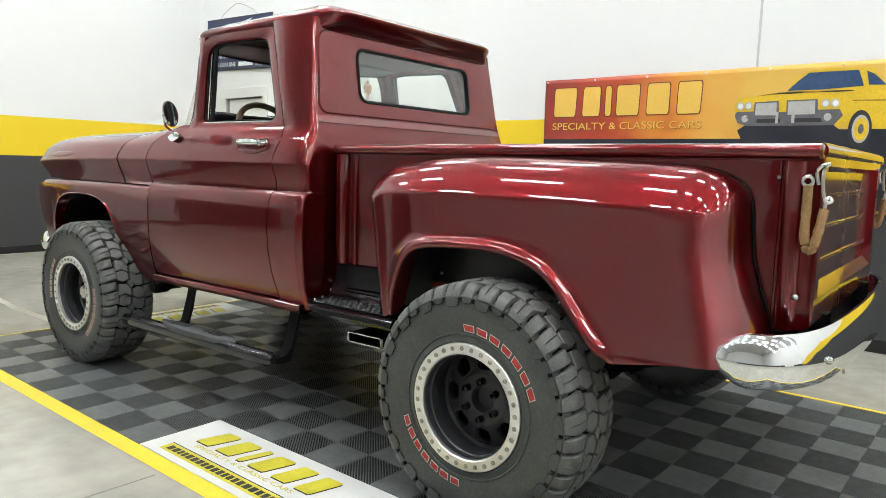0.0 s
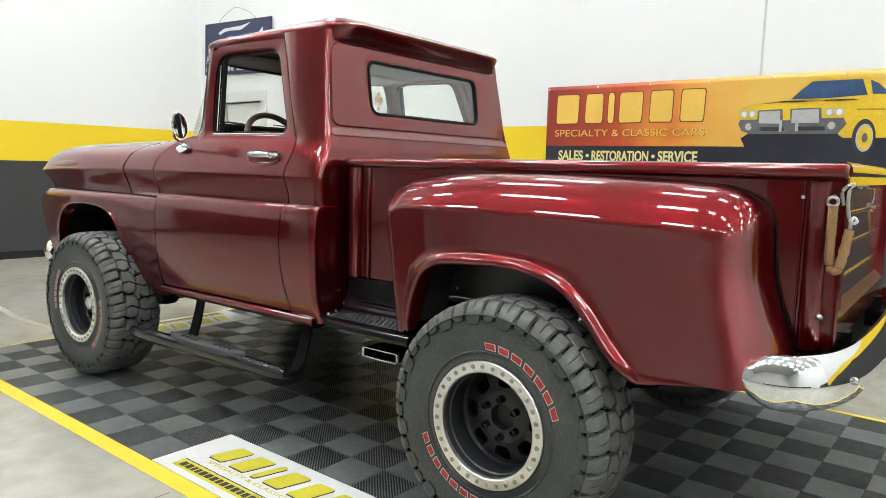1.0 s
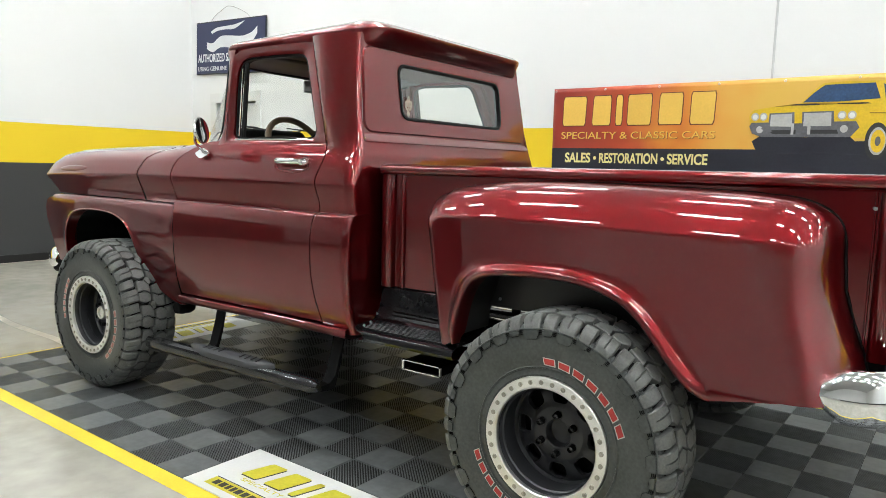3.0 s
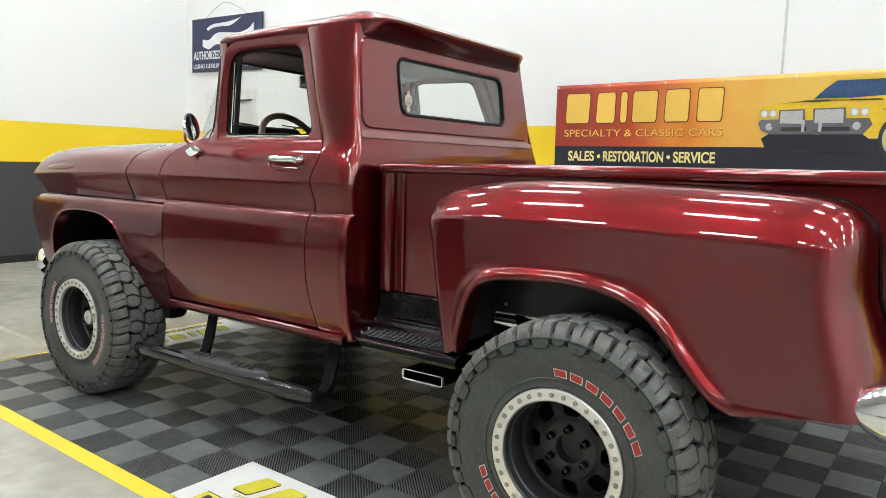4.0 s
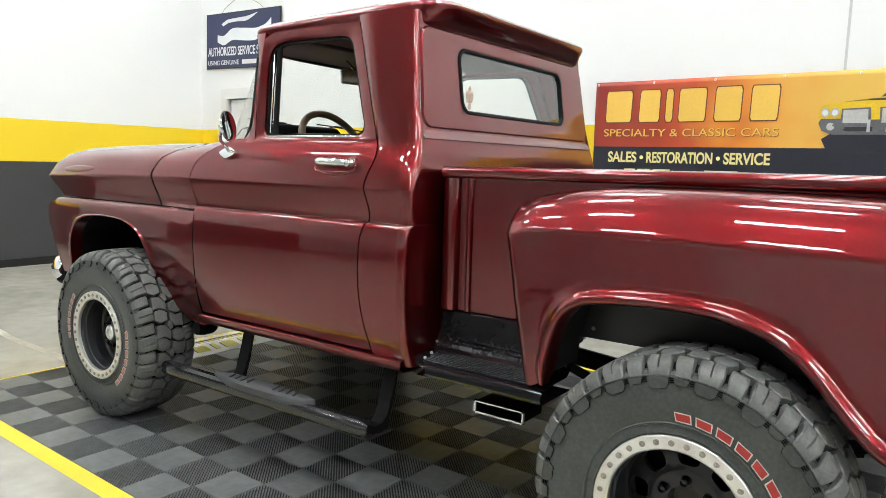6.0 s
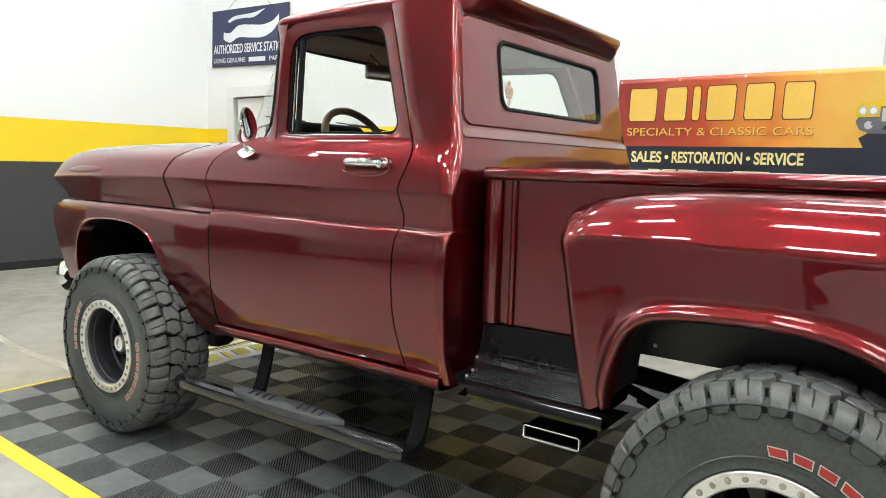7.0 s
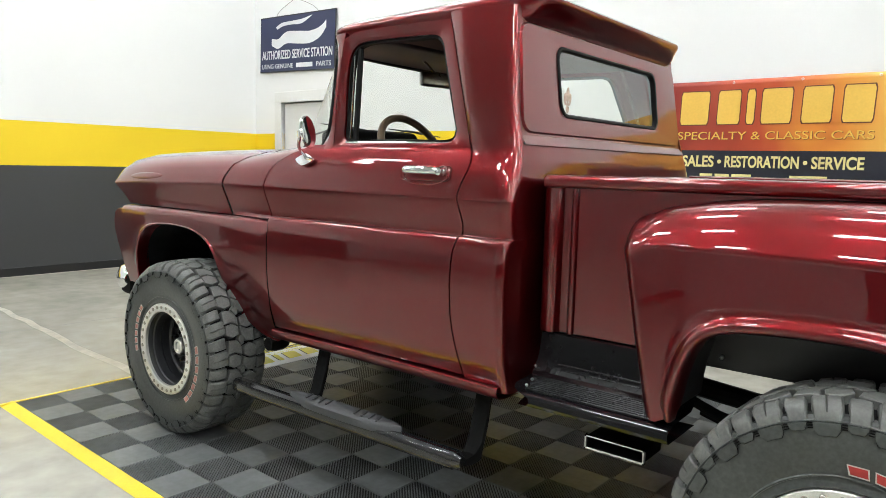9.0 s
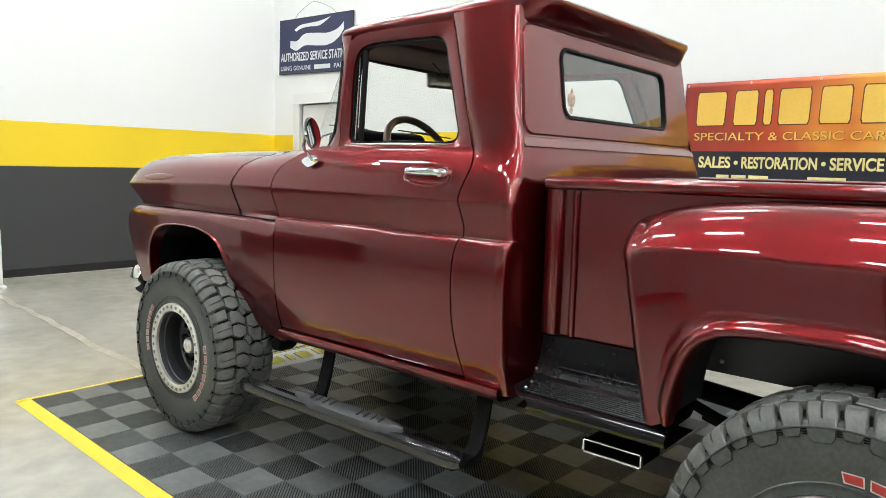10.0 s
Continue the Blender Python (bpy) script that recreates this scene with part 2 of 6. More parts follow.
def finish(name, bm, mat, parent=None, label="", angle=35, weld=0.0004, m=None):
    if weld:
        bmesh.ops.remove_doubles(bm, verts=bm.verts, dist=weld)
    bmesh.ops.recalc_face_normals(bm, faces=bm.faces)
    lim = radians(angle)
    for f in bm.faces:
        f.smooth = True
    for e in bm.edges:
        if len(e.link_faces) == 2 and e.calc_face_angle(0) > lim:
            e.smooth = False
    me = bpy.data.meshes.new(name)
    bm.to_mesh(me)
    bm.free()
    me.materials.append(mat)
    ob = new(name, me)
    if m is not None:
        ob.matrix_world = m
    if parent is not None:
        ob.parent = parent
    if label:
        ob["label"] = label
    return ob


def part(name, bm, mat, parent, label="", angle=35, weld=0.0004):
    return finish(name, bm, mat, parent, label, angle, weld)


def thicken(ob, t, offset=-1.0):
    md = ob.modifiers.new("thickness", "SOLIDIFY")
    md.thickness, md.offset = t, offset
    return ob


def shared(name, me, parent, m):
    ob = new(name, me)
    ob.parent = parent
    ob.matrix_basis = m
    return ob


def curve_at(pts, v):
    """Piecewise-linear value at v of sorted (key, value) pairs."""
    if v <= pts[0][0]:
        return pts[0][1]
    for (a, x), (b, y) in zip(pts, pts[1:]):
        if v <= b:
            return x + (y - x) * (v - a) / (b - a)
    return pts[-1][1]


def resample(pts, n):
    pts = [Vector(p) for p in pts]
    ls = [0.0]
    for a, b in zip(pts, pts[1:]):
        ls.append(ls[-1] + (b - a).length)
    out = []
    for k in range(n):
        s = ls[-1] * k / (n - 1)
        for i in range(len(pts) - 1):
            if s <= ls[i + 1] + 1e-9:
                f = (s - ls[i]) / max(1e-9, ls[i + 1] - ls[i])
                out.append(pts[i].lerp(pts[i + 1], f))
                break
    return out


def smooth_line(pts, per=4):
    """Catmull-Rom points through pts."""
    pts = [Vector(p) for p in pts]
    out = []
    for i in range(len(pts) - 1):
        p0, p1, p2, p3 = pts[max(i - 1, 0)], pts[i], pts[i + 1], pts[min(i + 2, len(pts) - 1)]
        for k in range(per):
            t = k / per
            out.append(0.5 * ((2 * p1) + (p2 - p0) * t + (2 * p0 - 5 * p1 + 4 * p2 - p3) * t * t + (3 * p1 - p0 - 3 * p2 + p3) * t ** 3))
    out.append(pts[-1])
    return out


def rounded_rect(w, h, r, n=6):
    """Points of a rounded rectangle of half sizes w, h about 0, counter-clockwise."""
    out = []
    for cx, cy, a0 in ((w - r, h - r, 0), (-w + r, h - r, 90), (-w + r, -h + r, 180), (w - r, -h + r, 270)):
        for k in range(n + 1):
            a = radians(a0 + 90 * k / n)
            out.append((cx + r * math.cos(a), cy + r * math.sin(a)))
    return out


def lettering(text, size, mat, parent, m, name="lettering", width=None, depth=0.001, drape=None, bold=0.0):
    cu = bpy.data.curves.new("text", "FONT")
    cu.body, cu.size, cu.extrude, cu.offset = text, size, depth, bold * size
    ob = bpy.data.objects.new("text", cu)
    scene.collection.objects.link(ob)
    dg = bpy.context.evaluated_depsgraph_get()
    me = bpy.data.meshes.new_from_object(ob.evaluated_get(dg))
    bpy.data.objects.remove(ob)
    xs = [v.co.x for v in me.vertices]
    ys = [v.co.y for v in me.vertices]
    sx = width / (max(xs) - min(xs)) if width else 1.0
    sy = size / (max(ys) - min(ys))
    for v in me.vertices:
        v.co.x = (v.co.x - min(xs)) * sx
        v.co.y = (v.co.y - min(ys)) * sy
        if drape:
            v.co.z += drape(v.co.x + m.translation.x, v.co.y + m.translation.y)
    me.materials.clear()
    me.materials.append(mat)
    # one object a word: cut where the gap between letters is wide
    full = bmesh.new()
    full.from_mesh(me)
    seen, spans = set(), []
    for v in full.verts:
        if v in seen:
            continue
        stack, isl = [v], []
        seen.add(v)
        while stack:
            q = stack.pop()
            isl.append(q)
            for e in q.link_edges:
                w = e.other_vert(q)
                if w not in seen:
                    seen.add(w)
                    stack.append(w)
        spans.append((min(q.co.x for q in isl), max(q.co.x for q in isl)))
    full.free()
    words = []
    for a, b in sorted(spans):
        if words and a - words[-1][1] < size * 0.28:
            words[-1][1] = max(b, words[-1][1])
        else:
            words.append([a, b])
    for a, b in words:
        wb = bmesh.new()
        wb.from_mesh(me)
        bmesh.ops.delete(wb, geom=[v for v in wb.verts if not a - 1e-5 <= v.co.x <= b + 1e-5], context="VERTS")
        wm = bpy.data.meshes.new(name)
        wb.to_mesh(wm)
        wb.free()
        wm.materials.append(mat)
        o = new(name, wm)
        o.parent = parent
        o.matrix_basis = m
    bpy.data.meshes.remove(me)


# ---- the room ----
# The room is turned 3 degrees against the truck, which stands along y.
ROOM = pose(0, 0, 0, 0, 0, -3)
X_E, Y_N, X_W, Y_S, TOP = 2.915, 8.33, -12.5, -11.5, 6.2
STRIPE_LO, STRIPE_HI = 1.235, 1.725


def setting(name, bm, mat, label, category):
    return tagged(finish(name, bm, mat, m=ROOM, angle=30), label, category, kind="structure")


def wall(name, x0, y0, x1, y1, thick, label, hole=None, plain=False, dado=None):
    """A wall between two points, thick to the right of its way, of three painted bands; hole = (s0, s1, top) along it."""
    d = Vector((x1 - x0, y1 - y0, 0))
    L = d.length
    d.normalize()
    n = Vector((d.y, -d.x, 0))
    o = Vector((x0, y0, 0))
    main = None
    for key, lo, hi, mat in (("white", STRIPE_HI, TOP, WHITE_WALL), ("dark", 0, STRIPE_LO, DARK_WALL), ("yellow", STRIPE_LO, STRIPE_HI, YELLOW_WALL)):
        bm = bmesh.new()
        mat = plain if plain else mat
        if dado and hi <= STRIPE_HI:
            mat = dado
        spans = [(0, L, lo, hi)]
        if hole:
            s0, s1, top = hole
            spans = [(0, s0, lo, hi), (s1, L, lo, hi)]
            if hi > top:
                spans.append((s0, s1, max(lo, top), hi))
        for a, b, z0, z1 in spans:
            p = [o + d * a, o + d * b]
            q = [v + n * thick for v in p]
            ring = [p[0], p[1], q[1], q[0]]
            prism(bm, [v + Vector((0, 0, z0)) for v in ring], (0, 0, z1 - z0))
        if main is None:
            main = setting(name, bm, mat, label, "wall")
        else:
            ob = finish("painted_band", bm, mat, main, ("plain" if plain else key) + " painted band of the wall", weld=0)
    return main


wall("wall_north", -3.7, Y_N, X_E, Y_N, -0.2, "white wall with a yellow stripe over charcoal paint")
wall("wall_north_mid", -5.4, Y_N, -3.7, Y_N, -0.2, "white wall over grey paint", plain=WHITE_WALL, dado=GREY_WALL)
wall("wall_north_far", -8.0, Y_N, -5.4, Y_N, -0.2, "white wall over charcoal paint", plain=WHITE_WALL, dado=DARK_WALL)
wall("wall_north_end", X_W, Y_N, -8.0, Y_N, -0.2, "white wall over grey paint", plain=WHITE_WALL, dado=GREY_WALL)
wall("wall_east", X_E, Y_N, X_E, Y_S, -0.2, "white wall with a yellow stripe over charcoal paint", hole=(0.62, 1.52, 2.13))
wall("wall_south", X_E, Y_S, 0.3, Y_S, -0.2, "white wall over charcoal paint", plain=WHITE_WALL, dado=DARK_WALL)
wall("wall_south_mid", 0.3, Y_S, -2.4, Y_S, -0.2, "plain white painted wall", plain=WHITE_WALL)
wall("wall_south_far", -2.4, Y_S, X_W, Y_S, -0.2, "white wall over charcoal paint", plain=WHITE_WALL, dado=DARK_WALL)
wall("wall_west", X_W, 1.2, X_W, Y_N, -0.2, "white wall over grey paint", plain=WHITE_WALL, dado=GREY_WALL)
wall("wall_west_far", X_W, Y_S, X_W, 1.2, -0.2, "white wall over charcoal paint", plain=WHITE_WALL, dado=DARK_WALL)

bm = bmesh.new()
prism(bm, [(X_W - 0.3, Y_S - 0.3, -0.2), (X_E + 0.3, Y_S - 0.3, -0.2), (X_E + 0.3, Y_N + 0.3, -0.2), (X_W - 0.3, Y_N + 0.3, -0.2)], (0, 0, 0.2))
floor = setting("floor", bm, CONCRETE, "polished beige-grey concrete floor with joints", "floor")
bm = bmesh.new()
prism(bm, [(X_W - 0.3, Y_S - 0.3, TOP), (X_E + 0.3, Y_S - 0.3, TOP), (X_E + 0.3, Y_N + 0.3, TOP), (X_W - 0.3, Y_N + 0.3, TOP)], (0, 0, 0.2))
for k in range(13):
    block(bm, (X_W, Y_S + 0.7 + k * 1.45, TOP - 0.04), (X_E, Y_S + 0.75 + k * 1.45, TOP + 0.01))
setting("ceiling", bm, CEILING, "grey ribbed metal deck ceiling", "ceiling")


def uneven_strip(bm, x, y0, y1, wide, z, n=90, along="y", sway=0.0):
    rows = []
    x_mid = x
    for k in range(n + 1):
        y = y0 + (y1 - y0) * k / n
        x = x_mid + sway * noise.noise((y * 2.3, 0.3, 9))
        a = wide * (0.5 + 0.5 * noise.noise((y * 3.1, x, 1)))
        b = wide * (0.5 + 0.5 * noise.noise((y * 2.7, x, 5)))
        p = [(x - wide * 0.5 - a * 0.5, y, z), (x + wide * 0.5 + b * 0.5, y, z)]
        rows.append([(q[1], q[0], q[2]) for q in p] if along == "x" else p)
    skin(bm, rows)


bm = bmesh.new()
uneven_strip(bm, -0.88, 3.92, Y_N - 0.02, 0.040, 0.002, n=220, sway=0.06)
setting("floor_joint_light", bm, JOINT_LIGHT, "light filler in a worn floor joint", "floor joint")
bm = bmesh.new()
uneven_strip(bm, 1.07, X_W, -1.62, 0.006, 0.002, along="x")
setting("floor_joint_dark", bm, JOINT_DARK, "narrow dark saw-cut joint in concrete floor", "floor joint")
bm = bmesh.new()
uneven_strip(bm, 5.6, X_W, X_E, 0.012, 0.002, along="x")
setting("floor_joint_far", bm, JOINT_DARK, "narrow dark saw-cut joint in concrete floor", "floor joint")

for nm, lo, hi in (("baseboard_north", (X_W, Y_N - 0.012, 0), (X_E - 0.013, Y_N - 0.001, 0.1)), ("baseboard_east", (X_E - 0.012, Y_S + 0.013, 0), (X_E - 0.001, 6.75, 0.1)), ("baseboard_south", (X_W, Y_S + 0.001, 0), (X_E - 0.013, Y_S + 0.012, 0.1))):
    bm = bmesh.new()
    block(bm, lo, hi, 0.003)
    setting(nm, bm, BASE_DARK, "black vinyl baseboard along the wall", "baseboard")
bm = bmesh.new()
block(bm, (X_W, Y_N - 0.016, 0), (X_E - 0.013, Y_N - 0.0125, 0.006))
setting("trim_floor_edge", bm, JOINT_LIGHT, "pale bead where floor meets wall", "trim")
# Wall panel joint above the banner
bm = bmesh.new()
block(bm, (X_E - 0.006, 0.30, 2.0), (X_E + 0.001, 0.318, TOP), 0.002)
setting("trim_wall_joint", bm, CEILING, "vertical joint cover on the white wall", "trim")

# Recessed white door in the east wall
bm = bmesh.new()
for lo, hi in (((X_E - 0.02, 6.70, 0), (X_E + 0.19, 6.81, 2.13)), ((X_E - 0.02, 7.71, 0), (X_E + 0.19, 7.85, 2.13)), ((X_E - 0.02, 6.70, 2.13), (X_E + 0.19, 7.85, 2.27))):
    block(bm, lo, hi, 0.004)
setting("door_frame", bm, DOOR_WHITE, "white painted frame of a recessed doorway", "door frame")
bm = bmesh.new()
block(bm, (X_E + 0.04, 6.82, 0.01), (X_E + 0.085, 7.70, 2.12), 0.004)
door = setting("door_1", bm, DOOR_WHITE, "closed white door in a recessed frame", "door")
bm = bmesh.new()
tube(bm, [(X_E - 0.01, 6.9, 1.0), (X_E + 0.04, 6.9, 1.0)], 0.025, 12)
tube(bm, [(X_E - 0.005, 6.9, 1.0), (X_E - 0.005, 7.0, 1.0)], 0.01, 8)
part("door_handle", bm, STEEL, door)

# Ceiling lights: rows of long high-bay fittings
def ceiling_light():
    bm = bmesh.new()
    block(bm, (-0.18, -0.50, 0.02), (0.18, 0.50, 0.09), 0.01)
    ob = finish("ceiling_light", bm, LAMP_BODY)
    tagged(ob, "white high-bay ceiling light, switched on", "ceiling light", "showroom ceiling lights")
    bm = bmesh.new()
    block(bm, (-0.095, -0.46, 0.0), (0.095, 0.46, 0.019))
    part("diffuser", bm, LIGHT_PANEL, ob, "glowing white diffuser", weld=0)
    for sy in (-0.4, 0.4):
        bm = bmesh.new()
        tube(bm, [(0, sy, 0.09), (0, sy, 0.41)], 0.006, 6)
        part("hanger", bm, STEEL, ob)
    return ob


spots = [(-7.4 + 2.3 * i, -10.6 + 2.2 * j) for i in range(1, 5) for j in range(9)]
lamp = ceiling_light()
lamp.matrix_world = ROOM @ pose(spots[0][0], spots[0][1], TOP - 0.43)
for x, y in spots[1:]:
    copy_thing(lamp, ROOM @ pose(x, y, TOP - 0.43))

# ---- the pickup truck: its own axes, y forward, the rear axle at y = 0 ----
truck = tagged(new("pickup_truck"), "dark red stepside pickup truck on large off-road tyres", "pickup truck")
truck.location = (-0.01, 0, 0)
truck.scale = (1.035, 1, 1)

# Half width of the body side by height
SIDE = [(0.54, 0.788), (0.585, 0.8075), (0.615, 0.8180), (0.63, 0.8225), (0.65, 0.8278), (0.67, 0.8328), (0.69, 0.8374), (0.71, 0.8416), (0.74, 0.8460), (0.78, 0.8508), (0.84, 0.8560), (0.94, 0.8605), (1.02, 0.8590), (1.065, 0.8550), (1.09, 0.8490), (1.105, 0.8440), (1.1125, 0.8398), (1.1160, 0.8358), (1.1178, 0.8290), (1.1190, 0.8225), (1.1215, 0.8196),
        (1.135, 0.8200), (1.17, 0.8243), (1.21, 0.8290), (1.245, 0.8330), (1.250, 0.8330), (1.262, 0.8303), (1.28, 0.8262), (1.30, 0.8213), (1.32, 0.8160), (1.345, 0.8085), (1.365, 0.8015), (1.38, 0.7955), (1.395, 0.7885), (1.41, 0.7800), (1.42, 0.7735), (1.43, 0.7680), (1.445, 0.765)]
DOOR_REAR = [(0.56, 1.25), (0.615, 1.25), (0.83, 1.288), (1.05, 1.288), (1.155, 1.268), (1.263, 1.292), (1.372, 1.262), (1.445, 1.287)]
DOOR_FRONT = [(0.56, 2.325), (0.8, 2.335), (1.04, 2.335), (1.117, 2.347), (1.244, 2.39), (1.325, 2.365), (1.375, 2.30), (1.41, 2.215), (1.445, 2.09)]
HOOD_REAR = [(1.11, 2.655), (1.25, 2.71), (1.30, 2.69), (1.344, 2.66), (1.40, 2.56), (1.43, 2.47)]


def soft_at(pts, v, h=0.07):
    return sum(curve_at(pts, v + h * k / 4) for k in range(-4, 5)) / 9


def glass_slope(z):
    return 0.765 - (z - 1.445) * 0.135 + 0.004 * math.sin(math.pi * max(0.0, min(1.0, (z - 1.445) / 0.46)))


def hull_w(z):
    """Half width of the whole body side; the belt flows into the upper cab in a soft hollow."""
    h = max(0.0, 0.024 - 0.6 * abs(z - 1.445))
    if h == 0.0:
        return curve_at(SIDE, z) if z < 1.445 else glass_slope(z)
    return sum(curve_at(SIDE, v) if v < 1.445 else glass_slope(v) for v in (z + h * k / 5 for k in range(-5, 6))) / 11


def side_w(z):
    return hull_w(z)


def green_w(z):
    return hull_w(z)


def curved(pts, per=5):
    """The same keys on a smooth curve through the points."""
    return [(p.x, p.y) for p in smooth_line([(a, b, 0) for a, b in pts], per)]


DOOR_REAR, DOOR_FRONT, HOOD_REAR = curved(DOOR_REAR), curved(DOOR_FRONT), curved(HOOD_REAR)
EXTRA = [1.145, 1.155, 1.19, 1.228, 1.28, 1.32, 1.362, 1.395, 1.405, 1.415, 1.422, 1.429, 1.436]


def levels(lo, hi):
    return [lo] + [z for z in sorted([z for z, _ in SIDE] + EXTRA) if lo + 0.002 < z < hi - 0.002] + [hi]


def body_panel(name, s, lo, hi, rear, front, gap=0.003, nu=10, hem=0.02, parent=None):
    """A body-side panel between two seams, its edges folded inward."""
    bm = bmesh.new()
    rows = []
    for z in levels(lo, hi):
        a, b = curve_at(rear, z) + gap, curve_at(front, z) - gap
        w = side_w(z)
        row = [(s * (w - hem), a, z)] + [(s * w, a + (b - a) * k / nu, z) for k in range(nu + 1)] + [(s * (w - hem), b, z)]
        rows.append(row)
    for end, at in ((rows[0], 0), (rows[-1], -1)):
        fold = [(x - s * hem, y, z) for x, y, z in end]
        rows.insert(0 if at == 0 else len(rows), fold)
    skin(bm, rows)
    return part(name, bm, PAINT, parent or truck, angle=25)


WIN_OUT = [(1.290, 1.437), (1.318, 1.53), (1.360, 1.66), (1.397, 1.77), (1.430, 1.865), (1.446, 1.905), (1.6, 1.908), (1.8, 1.908), (1.95, 1.903), (2.008, 1.88), (2.012, 1.77), (2.012, 1.66), (2.005, 1.53), (2.000, 1.437), (1.8, 1.437), (1.6, 1.437), (1.4, 1.437)]
WIN_IN = [(1.366, 1.480), (1.383, 1.55), (1.417, 1.66), (1.448, 1.75), (1.474, 1.820), (1.512, 1.852), (1.6, 1.859), (1.78, 1.861), (1.90, 1.858), (1.955, 1.835), (1.973, 1.78), (1.971, 1.68), (1.960, 1.55), (1.944, 1.458), (1.8, 1.449), (1.6, 1.448), (1.41, 1.451)]


def closed_curve(pts, per, rounded):
    n = len(pts)
    out = []
    for i in range(n):
        p0, p1, p2, p3 = (Vector(pts[(i + k) % n]) for k in (-1, 0, 1, 2))
        for k in range(per):
            t = k / per
            q = p1.lerp(p2, t)
            if rounded:
                q = 0.5 * ((2 * p1) + (p2 - p0) * t + (2 * p0 - 5 * p1 + 4 * p2 - p3) * t * t + (3 * p1 - p0 - 3 * p2 + p3) * t ** 3)
            out.append((q.x, q.y))
    return out


WIN_OUT, WIN_IN = closed_curve(WIN_OUT, 4, False), closed_curve(WIN_IN, 4, True)


def door_unit(s):
    d = body_panel("door", s, 0.615, 1.438, DOOR_REAR, DOOR_FRONT)
    bm = bmesh.new()
    mid = [((a[0] * 0.45 + b[0] * 0.55), (a[1] * 0.45 + b[1] * 0.55)) for a, b in zip(WIN_OUT, WIN_IN)]
    back = [(s * (green_w(z) - 0.035), y, z) for y, z in WIN_OUT]
    o0 = [(s * green_w(z), y, z) for y, z in WIN_OUT]
    o1 = [(s * (green_w(z) - 0.002), y, z) for y, z in mid]
    i0 = [(s * (green_w(z) - 0.010), y, z) for y, z in WIN_IN]
    i1 = [(s * (green_w(z) - 0.045), y, z) for y, z in WIN_IN]
    skin(bm, [back, o0, o1, i0, i1], close_u=True)
    part("window_frame", bm, PAINT, d, angle=40)
    bm = bmesh.new()
    ins = []
    for (y, z), (y2, z2) in zip(WIN_IN, WIN_IN):
        c = Vector((1.66, 1.65))
        v = Vector((y, z))
        u = (c - v).normalized()
        ins.append((v, u))
    r0 = [(s * (green_w(v.y) - 0.020), v.x, v.y) for v, u in ins]
    r1 = [(s * (green_w(v.y) - 0.016), v.x + u.x * 0.012, v.y + u.y * 0.012) for v, u in ins]
    r2 = [(s * (green_w(v.y) - 0.040), v.x + u.x * 0.016, v.y + u.y * 0.016) for v, u in ins]
    skin(bm, [r0, r1, r2], close_u=True)
    part("window_seal", bm, GASKET, d, "black rubber window channel")
    # vent post and chrome sill bead
    bm = bmesh.new()
    tube(bm, [(s * (green_w(1.465) - 0.022), 1.935, 1.452), (s * (green_w(1.81) - 0.022), 1.957, 1.815)], 0.0028, 8)
    part("vent_post", bm, CHROME, d, "slim bright window post")
    bm = bmesh.new()
    tube(bm, [(s * (green_w(1.465) - 0.035), 1.915, 1.450), (s * (green_w(1.81) - 0.035), 1.935, 1.84)], 0.012, 8)
    part("glass_channel", bm, GASKET, d, "black rubber window channel")
    bm = bmesh.new()
    tube(bm, [(s * (green_w(1.46) - 0.006), 1.38, 1.449), (s * (green_w(1.46) - 0.006), 1.94, 1.449)], 0.0035, 8)
    part("sill_bead", bm, CHROME, d, "thin bright sill bead")
    # handle: paddle on two feet with a push button
    w = side_w(1.342)
    bm = bmesh.new()
    tube(bm, smooth_line([(s * (w + 0.002), 1.550, 1.345), (s * (w + 0.026), 1.532, 1.346), (s * (w + 0.034), 1.475, 1.346), (s * (w + 0.032), 1.41, 1.345), (s * (w + 0.026), 1.382, 1.344)]), [0.013] * 4 + [0.0165] * 8 + [0.014] * 5, 14)
    hnd = part("door_handle", bm, CHROME, d, "chrome push-button door handle")
    bm = bmesh.new()
    lathe_x(bm, [(0, 0.022), (0.012, 0.022), (0.022, 0.018), (0.036, 0.014), (0.040, 0.0)], 20)
    for v in bm.verts:
        v.co = Vector((s * (w + v.co.x - 0.002), v.co.y + 1.372, v.co.z + 1.343))
    part("push_button", bm, CHROME, hnd)
    bm = bmesh.new()
    pts = [(s * (side_w(1.335 + b) + 0.003), 1.455 + a * 1.0, 1.335 + b) for a, b in rounded_rect(0.12, 0.028, 0.02)]
    ctr = [(s * (side_w(1.335 + b * 0.8) - 0.004), 1.455 + a * 0.93, 1.335 + b * 0.8) for a, b in rounded_rect(0.12, 0.028, 0.02)]
    vs = skin(bm, [pts, ctr], close_u=True)
    bm.faces.new(vs[1])
    lip = [(s * (side_w(1.328 + 0.034 * math.sin(k * math.pi / 18)) + 0.002), 1.455 + 0.105 * math.cos(k * math.pi / 18), 1.328 + 0.034 * math.sin(k * math.pi / 18)) for k in range(37)]
    tube(bm, lip, 0.0035, 6, caps=False)
    part("handle_recess", bm, PAINT, d)
    return d


door_unit(-1)
door_unit(1)

